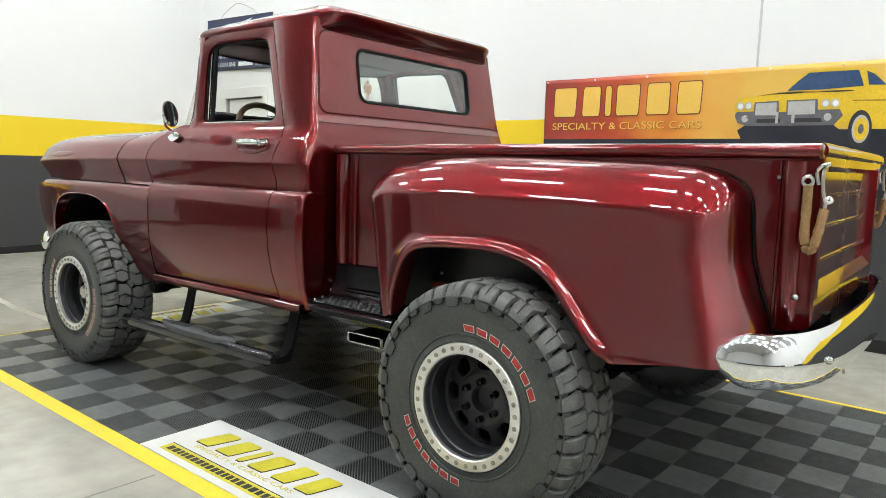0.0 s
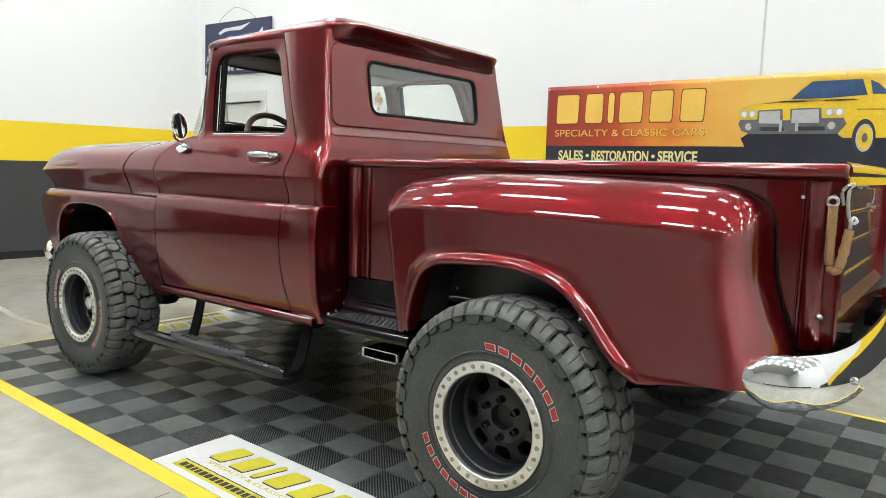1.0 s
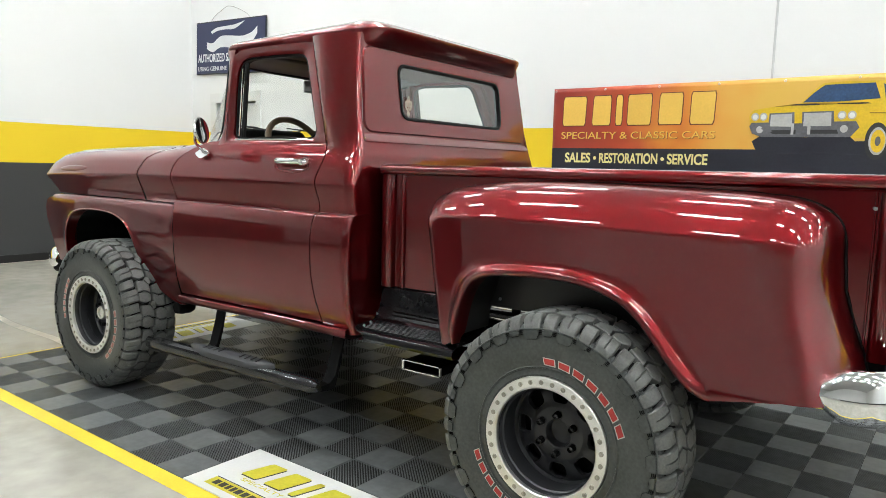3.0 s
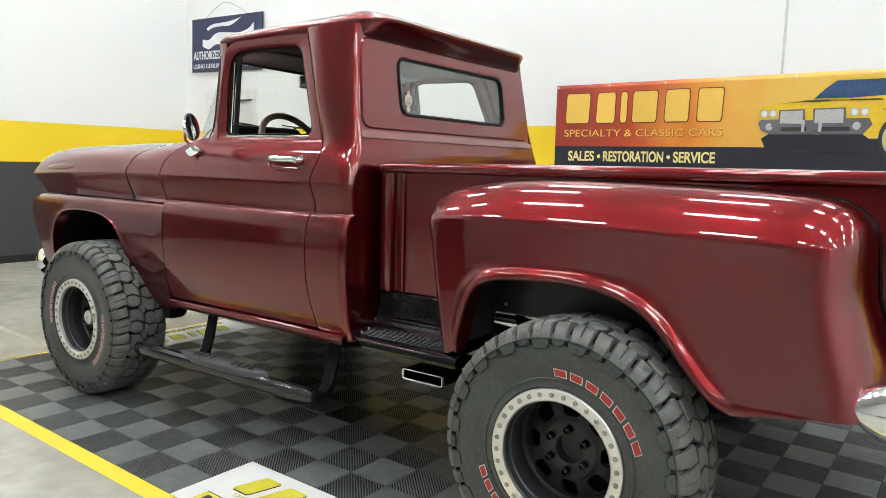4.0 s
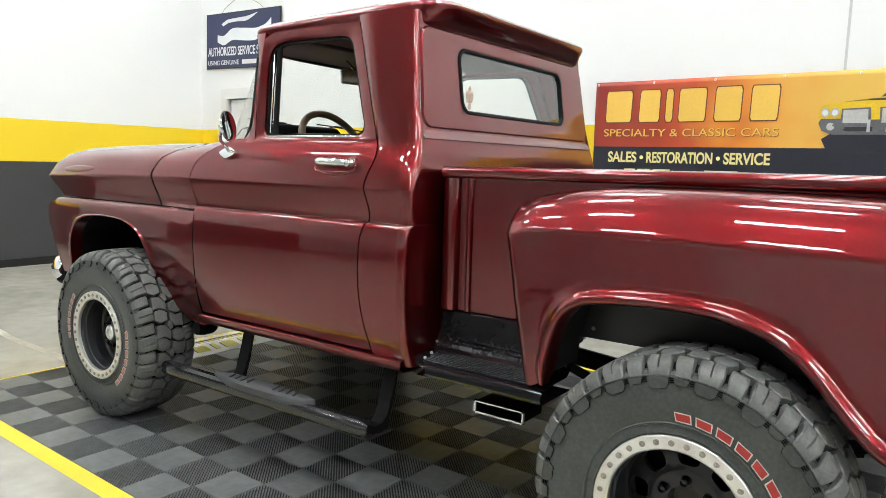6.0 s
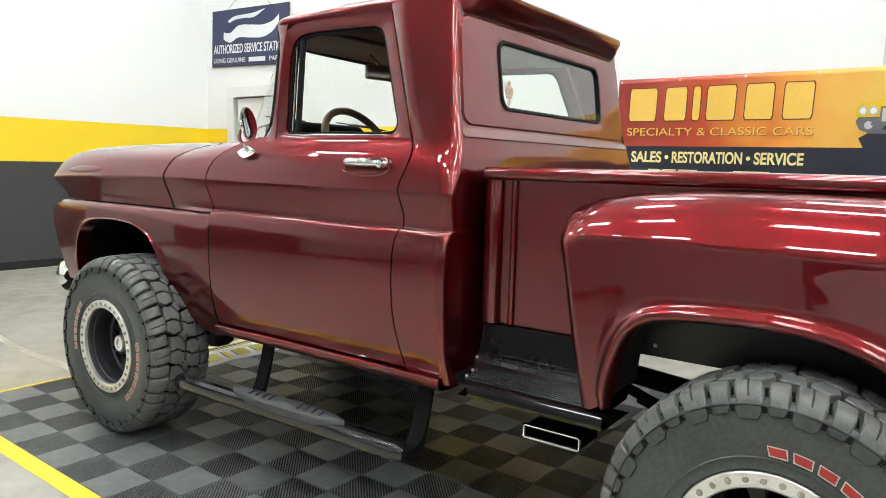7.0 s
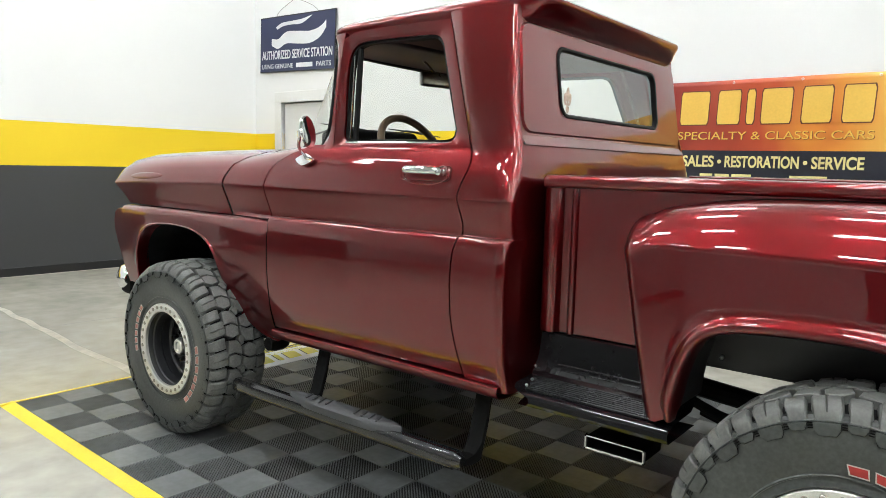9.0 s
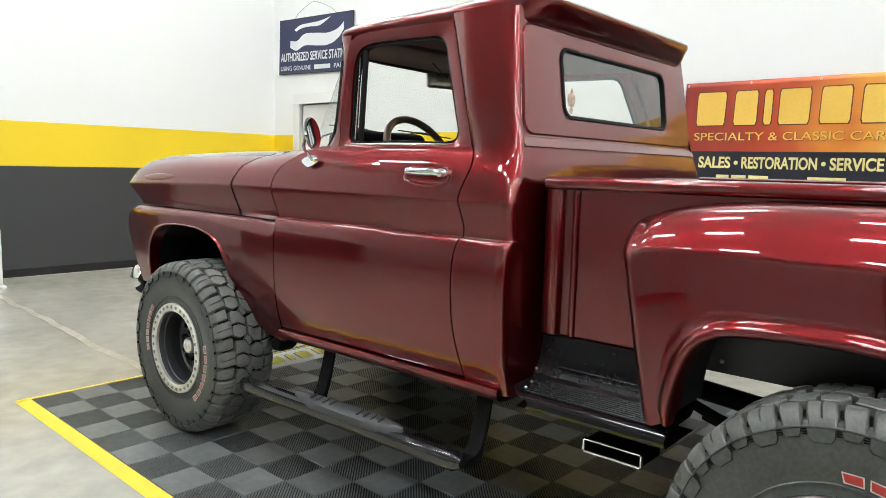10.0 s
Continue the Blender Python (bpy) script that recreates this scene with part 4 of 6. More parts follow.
block(bm, (-BED_W, BED_F - 0.012, BED_LO), (BED_W, BED_F, 1.32), 0.003)
tube(bm, [(-0.64, BED_F + 0.005, 1.318), (0.64, BED_F + 0.005, 1.318)], 0.02, 10)
part("bed_front", bm, PAINT, truck)
for k in range(8):
    bm = bmesh.new()
    x = -0.63 + k * 0.158
    block(bm, (x + 0.003, BED_R, 0.845), (x + 0.150, BED_F - 0.015, 0.870), 0.003)
    part("bed_plank", bm, BLACK_SATIN, truck)
# Tailgate: frame, sunken panel with two pressed lines, rolled top
bm = bmesh.new()
TG = -0.958


def tg_ring(hw, lo, hi, y):
    return [(-hw, y, lo), (hw, y, lo), (hw, y, hi), (-hw, y, hi)]


vs = skin(bm, [tg_ring(0.625, 0.80, 1.335, TG + 0.03), tg_ring(0.625, 0.80, 1.335, TG - 0.02), tg_ring(0.615, 0.81, 1.325, TG - 0.025), tg_ring(0.565, 0.885, 1.29, TG - 0.025), tg_ring(0.545, 0.92, 1.275, TG + 0.004)], close_u=True)
bm.faces.new(vs[-1])
bm.faces.new(vs[0])
gate = part("tailgate", bm, PAINT, truck, "closed steel tailgate with pressed panel", angle=25)
bm = bmesh.new()
tube(bm, [(-0.625, TG - 0.005, 1.335), (0.625, TG - 0.005, 1.335)], 0.027, 14)
part("top_roll", bm, PAINT, gate)
for z in (0.99, 1.10, 1.20):
    bm = bmesh.new()
    block(bm, (-0.535, TG - 0.002, z - 0.006), (0.535, TG + 0.003, z + 0.006), 0.003)
    part("pressed_rib", bm, PAINT, gate)
for s in (-1, 1):
    bm = bmesh.new()
    prism(bm, [(s * 0.628, -0.97, 0.80), (s * 0.668, -0.975, 0.80), (s * 0.668, -0.975, 1.302), (s * 0.628, -0.97, 1.302)], (0, 0.05, 0))
    part("rear_post", bm, PAINT, truck)
    # eye bolts, hook and leather-sleeved chain
    X = s * 0.684
    bm = bmesh.new()
    ringpts = [(X + s * 0.012, -0.955 + 0.014 * math.cos(2 * math.pi * k / 14), 1.245 + 0.014 * math.sin(2 * math.pi * k / 14)) for k in range(15)]
    tube(bm, ringpts, 0.005, 8, caps=False)
    tube(bm, [(X - s * 0.01, -0.955, 1.262), (X + s * 0.012, -0.955, 1.258)], 0.005, 8)
    chain = part("tailgate_chain", bm, STEEL, truck, "tailgate chain in a tan leather sleeve")
    bm = bmesh.new()
    pts = smooth_line([(X + s * 0.012, -0.957, 1.232), (X + s * 0.016, -0.958, 1.15), (X + s * 0.018, -0.960, 1.08), (X + s * 0.022, -0.970, 1.048), (X + s * 0.024, -0.985, 1.052), (X + s * 0.018, -0.995, 1.10), (X + s * 0.006, -1.003, 1.165)], 5)
    tube(bm, pts, [0.0135 + 0.003 * noise.noise((0, 0, k * 0.9)) for k in range(len(pts))], 10)
    part("leather_sleeve", bm, TAN, chain, "wrinkled tan leather sleeve")
    bm = bmesh.new()
    hk = smooth_line([(X - s * 0.0, -1.003, 1.168), (X - s * 0.004, -1.004, 1.192), (X - s * 0.010, -1.010, 1.20), (X - s * 0.006, -1.018, 1.19), (X, -1.008, 1.185), (X, -0.998, 1.20), (X, -0.992, 1.25), (X - s * 0.006, -0.994, 1.285), (X - s * 0.012, -1.004, 1.297), (X - s * 0.006, -0.985, 1.29), (X, -0.975, 1.27), (X, -0.982, 1.235)], 4)
    tube(bm, hk, 0.005, 8)
    part("snap_hook", bm, STEEL, chain, "bright steel snap hook")
    bm = bmesh.new()
    lathe_x(bm, [(0, 0.010), (0.005, 0.010), (0.008, 0.007), (0.011, 0.0)], 16)
    for v in bm.verts:
        v.co = Vector((s * (0.686 + v.co.x), v.co.y - 0.945, v.co.z + 0.90))
    part("hinge_bolt", bm, STEEL, truck)
    bm = bmesh.new()
    tube(bm, [(s * 0.654, -0.868, 1.254), (s * 0.676, -0.872, 1.254)], 0.006, 8)
    part("side_bolt", bm, STEEL, truck)

# Rear fenders
ARCH_IN = smooth_line([(0.452, 0.665, 0), (0.440, 0.766, 0), (0.409, 0.869, 0), (0.362, 0.925, 0), (0.30, 0.946, 0), (0.236, 0.954, 0), (0.14, 0.960, 0), (0.036, 0.962, 0), (-0.04, 0.958, 0), (-0.11, 0.946, 0), (-0.18, 0.925, 0), (-0.232, 0.898, 0), (-0.29, 0.852, 0), (-0.334, 0.805, 0), (-0.38, 0.758, 0), (-0.43, 0.712, 0), (-0.48, 0.680, 0), (-0.52, 0.672, 0)], 3)
BOUND_R = [(0.505, 0.650), (0.53, 0.75), (0.568, 0.90), (0.600, 1.05), (0.618, 1.128), (0.585, 1.147), (0.52, 1.152), (0.40, 1.154), (0.25, 1.154), (0.0, 1.152), (-0.25, 1.149), (-0.45, 1.146), (-0.54, 1.144), (-0.610, 1.140), (-0.622, 1.05), (-0.645, 0.95), (-0.668, 0.85), (-0.690, 0.78), (-0.712, 0.702), (-0.68, 0.697), (-0.60, 0.688), (-0.53, 0.676)]
CORNER_A, CORNER_B = 4, 13


def rear_w(y, z):
    top = soft_at([(-0.66, 0.885), (-0.5, 0.893), (0.0, 0.895), (0.35, 0.888), (0.5, 0.872), (0.585, 0.846)], y)
    low = soft_at([(-0.75, 0.955), (-0.5, 0.985), (-0.3, 0.965), (0.0, 0.945), (0.3, 0.930), (0.45, 0.905), (0.55, 0.880)], y)
    u = max(0.0, min(1.0, (1.15 - z) / 0.45))
    return top + (low - top) * u ** 1.2


def densify(pts, counts):
    out = []
    for (a, b), n in zip(zip(pts, pts[1:]), counts):
        for k in range(n):
            t = k / n
            out.append((a[0] + (b[0] - a[0]) * t, a[1] + (b[1] - a[1]) * t))
    out.append(pts[-1])
    return out


counts = [2] * (len(BOUND_R) - 1)
bnd = densify(BOUND_R, counts)
NB = len(bnd)
# spread the arch so that its points face the boundary's
archp = [(p.x, p.y) for p in resample(ARCH_IN, 121)]
c0 = (0.0, 0.55)
arch = []
for i, b in enumerate(bnd):
    want = i / (NB - 1)
    arch.append(archp[round((0.55 * want + 0.45 * (3 * want ** 2 - 2 * want ** 3)) * 120)])
arch_n, lip_e = [], []
for a, b in zip(arch, bnd):
    j = archp.index(a)
    p, q = archp[max(j - 4, 0)], archp[min(j + 4, 120)]
    n = Vector((p[1] - q[1], q[0] - p[0])).normalized()
    if n.x * (a[0] - c0[0]) + n.y * (a[1] - c0[1]) < 0:
        n = -n
    arch_n.append((n.x, n.y))
    lip_e.append(min(0.045, 0.4 * math.hypot(b[0] - a[0], b[1] - a[1])))
H_TOP = [(-0.66, 0.142), (-0.55, 0.145), (-0.40, 0.146), (-0.05, 0.148), (0.22, 0.144), (0.36, 0.136), (0.45, 0.128), (0.52, 0.120), (0.618, 0.114)]
for s in (-1, 1):
    bm = bmesh.new()
    rows = []
    lip = [(a[0] + n[0] * e, a[1] + n[1] * e) for a, n, e in zip(arch, arch_n, lip_e)]
    for f in (0.0, 0.05, 0.15, 0.3, 0.5, 0.7, 0.85):
        rows.append([(s * rear_w(b[0] + (a[0] - b[0]) * f, b[1] + (a[1] - b[1]) * f), b[0] + (a[0] - b[0]) * f, b[1] + (a[1] - b[1]) * f) for a, b in zip(lip, bnd)])
    # rolled lip: a band of even width round the arch
    for off, dw in ((1.0, 0.0), (0.85, 0.006), (0.65, 0.016), (0.40, 0.021), (0.16, 0.017), (0.0, 0.004), (0.0, -0.07)):
        row = []
        for a, n, e in zip(arch, arch_n, lip_e):
            y, z = a[0] + n[0] * e * off, a[1] + n[1] * e * off
            row.append((s * (rear_w(y, z) + dw * min(1.0, e / 0.045) * min(1.0, (len(arch) - 1 - len(row)) / 5)), y, z))
        rows.append(row)
    skin(bm, rows)
    # rear face curling into the bed side
    facet = [b for b in bnd[CORNER_B * 2:18 * 2 + 1]]
    EDGE = [(0.68, -0.912), (0.70, -0.905), (0.82, -0.873), (0.90, -0.842), (1.00, -0.812), (1.10, -0.802), (1.15, -0.800)]
    ends = []
    for k in range(13):
        f = radians(90 * k / 12)
        row = []
        for y, z in facet:
            w = rear_w(y, z)
            ye = curve_at(EDGE, z)
            row.append((s * (0.652 + (w - 0.652) * math.cos(f) ** 0.95), y + (ye - y) * math.sin(f), z))
        ends.append(row)
    skin(bm, ends)
    # front face back to the bed side
    fedge = [b for b in bnd[:CORNER_A * 2 + 1]]
    fr = []
    for k in range(9):
        f = radians(90 * k / 8)
        fr.append([(s * (0.652 + (rear_w(y, z) - 0.652) * math.cos(f) ** 0.9), y + 0.075 * math.sin(f), z) for y, z in fedge])
    skin(bm, fr)
    # domed top, from a crease that runs round front, side and rear up to a line on the bed side
    FR = [(0.0, 0.0), (0.02, 0.08), (0.05, 0.18), (0.10, 0.33), (0.18, 0.53), (0.29, 0.74), (0.42, 0.89), (0.58, 0.98), (0.75, 1.0), (1.0, 0.96)]
    crease, line = [], []
    for k in range(len(fr) - 1, 0, -1):
        a = radians(90 * k / (len(fr) - 1))
        crease.append(fr[k][-1])
        line.append((0.575 + 0.118 * math.sin(a), 1.128 + 0.110 * math.cos(a) ** 0.8))
    for y, z in bnd[CORNER_A * 2:CORNER_B * 2 + 1]:
        crease.append((s * rear_w(y, z), y, z))
        line.append((curve_at([(-0.66, -0.64), (-0.5, -0.49), (-0.3, -0.3), (0.3, 0.3), (0.618, 0.575)], y), z + 0.96 * curve_at(H_TOP, y)))
    y1, z1 = line[-1]
    for k in range(1, len(ends)):
        a = radians(90 * k / (len(ends) - 1))
        crease.append(ends[k][0])
        line.append((y1 + (-0.80 - y1) * math.sin(a), 1.140 + (z1 - 1.140) * math.cos(a) ** 0.75))
    caps = []
    for fw, fz in FR:
        caps.append([(x + (s * 0.652 - x) * fw, y + (ly - y) * fw ** 1.2, z + (lz - z) * fz / 0.96) for (x, y, z), (ly, lz) in zip(crease, line)])
    skin(bm, caps)
    rf = part("rear_fender", bm, PAINT, truck, "bulging stepside rear fender with rolled arch", angle=50, weld=0.002)
    # black bead between fender and bed side
    bm = bmesh.new()
    line = [(x + s * 0.006, y, z + 0.004) for x, y, z in caps[-1]] [:-1] + [(e[0] + s * 0.006, e[1] - 0.004, e[2]) for e in ends[-1]]
    tube(bm, line[6:], 0.004, 6)
    part("fender_bead", bm, GASKET, rf, "black rubber fender bead")
    # inner wheel house
    bm = bmesh.new()
    skin(bm, [[(s * x, a[0], a[1] + 0.03) for a in arch] for x in (0.90, 0.75, 0.668)])
    skin(bm, [[(s * 0.668, -0.78, z), (s * 0.668, 0.60, z)] for z in (0.78, 1.2)])
    wh = part("wheel_house", bm, BLACK_SATIN, truck, "black inner wheel house")
    for y, z in ((0.477, 0.80), (0.397, 0.815)):
        bm = bmesh.new()
        bmesh.ops.create_uvsphere(bm, u_segments=10, v_segments=6, radius=0.007, matrix=Matrix.Translation((s * 0.671, y, z)))
        part("fender_bolt", bm, STEEL, wh)

# Rear bumper
rpath = smooth_line([(-0.885, -0.80, 0.735), (-0.905, -0.84, 0.735), (-0.905, -0.89, 0.735), (-0.86, -0.955, 0.735), (-0.76, -1.005, 0.735), (-0.60, -1.035, 0.735), (-0.30, -1.052, 0.735), (0, -1.057, 0.735), (0.30, -1.052, 0.735), (0.60, -1.035, 0.735), (0.76, -1.005, 0.735), (0.86, -0.955, 0.735), (0.905, -0.89, 0.735), (0.912, -0.83, 0.735), (0.895, -0.775, 0.735)], 5)
rb = bumper("rear_bumper", rpath, [(o, z * 0.92) for o, z in BSEC], truck, "curved chrome rear bumper")
for x in (-0.72, -0.34, 0.34, 0.72):
    bm = bmesh.new()
    bmesh.ops.create_uvsphere(bm, u_segments=12, v_segments=8, radius=0.012)
    bmesh.ops.transform(bm, matrix=Matrix.Translation((x, -1.052 + 0.06 * abs(x) ** 2 - 0.035, 0.735)), verts=bm.verts)
    part("bumper_bolt", bm, CHROME, rb)
for s in (-1, 1):
    bm = bmesh.new()
    block(bm, (s * 0.42 - 0.03, -1.05, 0.69), (s * 0.42 + 0.03, -0.70, 0.76), 0.008)
    part("bumper_bracket", bm, UNDER, truck)
bm = bmesh.new()
block(bm, (-0.035, -1.02, 0.575), (0.035, -0.85, 0.64), 0.006)
tube(bm, [(0.0, -0.995, 0.575), (0.01, -1.0, 0.52)], 0.006, 8)
tube(bm, [(-0.06, -0.985, 0.60), (0.05, -0.985, 0.60)], 0.006, 8)
part("tow_hitch", bm, STEEL, truck, "receiver hitch with pin")
bm = bmesh.new()
block(bm, (-0.63, -0.95, 0.62), (0.63, -0.80, 0.80), 0.02)
part("rear_crossmember", bm, UNDER, truck)

# Bed steps, exhaust, nerf bars
for s in (-1, 1):
    bm = bmesh.new()
    rows = []
    for w, z in ((0.716, 0.660), (0.735, 0.648), (0.84, 0.646), (0.885, 0.644), (0.903, 0.639), (0.914, 0.629), (0.917, 0.614), (0.912, 0.602), (0.900, 0.597), (0.70, 0.597)):
        y1 = curve_at([(0.70, 1.02), (0.84, 1.01), (0.885, 0.985), (0.905, 0.955), (0.915, 0.91)], w)
        rows.append([(s * w, y, z) for y in (0.455, 0.60, 0.75, 0.90, y1)])
    skin(bm, rows)
    stp = part("bed_step", bm, STEP_BLACK, truck, "ribbed black side step", angle=30)
    bm = bmesh.new()
    skin(bm, [[(s * w, y, z) for y in (0.455, 0.7, 0.90, 1.02)] for w, z in ((0.655, 0.792), (0.670, 0.787), (0.675, 0.765), (0.680, 0.735), (0.692, 0.695), (0.718, 0.659))])
    part("step_riser", bm, STEP_RIB, stp, "gloss black riser of the step")
    for k in range(9):
        bm = bmesh.new()
        w = 0.745 + k * 0.0165
        block(bm, (s * w, 0.50, 0.644), (s * (w + 0.007), 0.975 - k * 0.004, 0.653), 0.002)
        part("step_rib", bm, STEP_RIB, stp)
    for k in range(2):
        bm = bmesh.new()
        block(bm, (s * (0.697 + 0.006 * k), 0.62, 0.690 - 0.016 * k), (s * (0.706 + 0.006 * k), 0.93, 0.695 - 0.016 * k), 0.002)
        part("step_rib", bm, STEP_RIB, stp)
    for w, y, z in ((0.80, 0.972, 0.654), (0.712, 1.015, 0.672), (0.86, 0.955, 0.652)):
        bm = bmesh.new()
        bmesh.ops.create_uvsphere(bm, u_segments=10, v_segments=6, radius=0.006, matrix=Matrix.Translation((s * w, y, z)))
        part("step_bolt", bm, STEEL, stp)

bm = bmesh.new()
for lo, hi in (((-0.884, 0.53, 0.545), (-0.872, 0.725, 0.553)), ((-0.884, 0.53, 0.506), (-0.872, 0.725, 0.514)), ((-0.884, 0.717, 0.506), (-0.872, 0.725, 0.553)), ((-0.884, 0.53, 0.506), (-0.872, 0.538, 0.553))):
    block(bm, lo, hi, 0.002)
tip = part("exhaust_tip", bm, CHROME, truck, "flat rectangular bright exhaust outlet", weld=0)
bm = bmesh.new()
rows = [[(x, y, z) for y, z in ((0.535, 0.511), (0.72, 0.511), (0.72, 0.548), (0.535, 0.548))] for x in (-0.874, -0.75)]
vs = skin(bm, rows, close_u=True)
bm.faces.new(vs[1])
part("exhaust_throat", bm, UNDER, tip, "black throat of the outlet")
bm = bmesh.new()
tube(bm, smooth_line([(-0.76, 0.63, 0.53), (-0.6, 0.66, 0.53), (-0.45, 0.9, 0.54), (-0.42, 1.4, 0.55), (-0.38, 2.3, 0.58)]), 0.03, 12)
part("exhaust_pipe", bm, UNDER, truck)

for s in (-1, 1):
    bm = bmesh.new()
    prof = [(0.90, 0.335), (0.90, 0.36), (0.908, 0.377), (0.925, 0.385), (0.945, 0.383), (0.957, 0.372), (0.962, 0.355), (0.960, 0.332), (0.950, 0.320), (0.925, 0.316), (0.908, 0.322)]
    rows = []
    for y, f in ((1.155, 0.0), (1.165, 0.7), (1.185, 1.0), (1.5, 1.0), (1.9, 1.0), (2.3, 1.0), (2.44, 1.0), (2.452, 0.9)):
        f = max(f, 0.55)
        rows.append([(s * (0.93 + (w - 0.93) * f), y, 0.35 - 0.007 * (y - 1.2) / 1.2 + (z - 0.35) * f) for w, z in prof])
    vs = skin(bm, rows, close_u=True)
    bm.faces.new(vs[0])
    bm.faces.new(vs[-1][::-1])
    bar = part("nerf_bar", bm, BAR_BLACK, truck, "black tubular side step bar", angle=28)
    bm = bmesh.new()
    rows = []
    for k in range(13):
        u = k / 12
        y = 1.44 + 0.64 * u
        e = math.sin(math.pi * u) ** 0.35 if 0 < u < 1 else 0.05
        z0 = 0.386 - 0.007 * (y - 1.2) / 1.2
        rows.append([(s * (0.93 - 0.052 * e), y, z0 - 0.012), (s * (0.93 - 0.046 * e), y, z0 + 0.012), (s * (0.93 - 0.03 * e), y, z0 + 0.018), (s * (0.93 + 0.015 * e), y, z0 + 0.016), (s * (0.93 + 0.034 * e), y, z0 + 0.004), (s * (0.93 + 0.036 * e), y, z0 - 0.022)])
    skin(bm, rows)
    pad_ = part("step_pad", bm, STEP_GREY, bar, "grey moulded step pad", angle=50)
    for g in (1.56, 1.60, 1.64, 1.68, 1.84, 1.88, 1.92, 1.96):
        bm = bmesh.new()
        block(bm, (-0.030, -0.005, -0.003), (0.022, 0.005, 0.003), 0.002, m=Matrix.Translation((s * 0.922, g, 0.4035 - 0.007 * (g - 1.2) / 1.2)) @ pose(0, 0, 0, 0, 0, 18))
        part("tread_bar", bm, BLACK_SATIN, pad_)
    for y in (1.178, 2.03):
        bm = bmesh.new()
        skin(bm, [[(s * w, y - h, z), (s * w, y + h, z), (s * w, y + h, z - t), (s * w, y - h, z - t)] for w, z, t, h in ((0.91, 0.352, 0.026, 0.022), (0.865, 0.356, 0.034, 0.026), (0.835, 0.385, 0.056, 0.030), (0.80, 0.50, 0.055, 0.032), (0.77, 0.64, 0.05, 0.032))], close_u=True)
        part("bar_bracket", bm, UNDER, bar)

# ---- wheels ----
PITCHES = 38


def crown(x):
    return 0.4375 - 0.010 * (abs(x) / 0.15) ** 3


def tread_block(bm, poly, base=0.405, soft=0.0022):
    """One tread block over a polygon of (x, angle), with a softened top edge."""
    cx = sum(p[0] for p in poly) / len(poly)
    ca = sum(p[1] for p in poly) / len(poly)
    rows = []
    for grow, top in ((1.10, None), (1.07, soft), (0.98, 0.0)):
        row = []
        for x, a in poly:
            x, a = cx + (x - cx) * grow, ca + (a - ca) * grow
            r = base if top is None else crown(x) - top
            row.append((x, r * math.cos(a), r * math.sin(a)))
        rows.append(row)
    vs = skin(bm, rows, close_u=True)
    bm.faces.new(vs[-1])


def shoulder_lug(bm, sg, mid, half, wide):
    """A shoulder lug that rolls over the edge of the tread and ends on the sidewall."""
    path = [(0.080, 0.408, 0.0), (0.084, 0.433, 0.9), (0.095, 0.4355, 1.0), (0.118, 0.4335, 1.0), (0.136, 0.4285, 1.0), (0.148, 0.421, 1.0), (0.157, 0.411, 0.95), (0.163, 0.400, 0.75), (0.1665, 0.3905, 0.45)]
    if not wide:
        path = [(x + 0.010 * max(0.0, (0.118 - x) / 0.038), r, f) for x, r, f in path]
    cols = [(-1.0, 0.0), (-0.93, 0.72), (-0.80, 0.97), (-0.4, 1.0), (-0.07, 1.0), (0.0, 0.62), (0.07, 1.0), (0.4, 1.0), (0.80, 0.97), (0.93, 0.72), (1.0, 0.0)]
    rows = []
    for k, (x, r, f) in enumerate(path):
        row = []
        for u, h in cols:
            if u == 0.0 and (not wide or k < 2 or k > 5):
                h = 1.0
            depth = 0.021 * (1 - h) * (0.35 + 0.65 * f)
            a = mid + half * u * (1.0 if k < 6 else 0.94) + sg * 0.35 * (0.15 - x)
            slip = min(1.0, max(0.0, (x - 0.125) / 0.04))
            rr, xx = r - depth * (1 - 0.55 * slip), x - depth * 0.8 * slip
            row.append((sg * xx, rr * math.cos(a), rr * math.sin(a)))
        rows.append(row)
    skin(bm, rows)


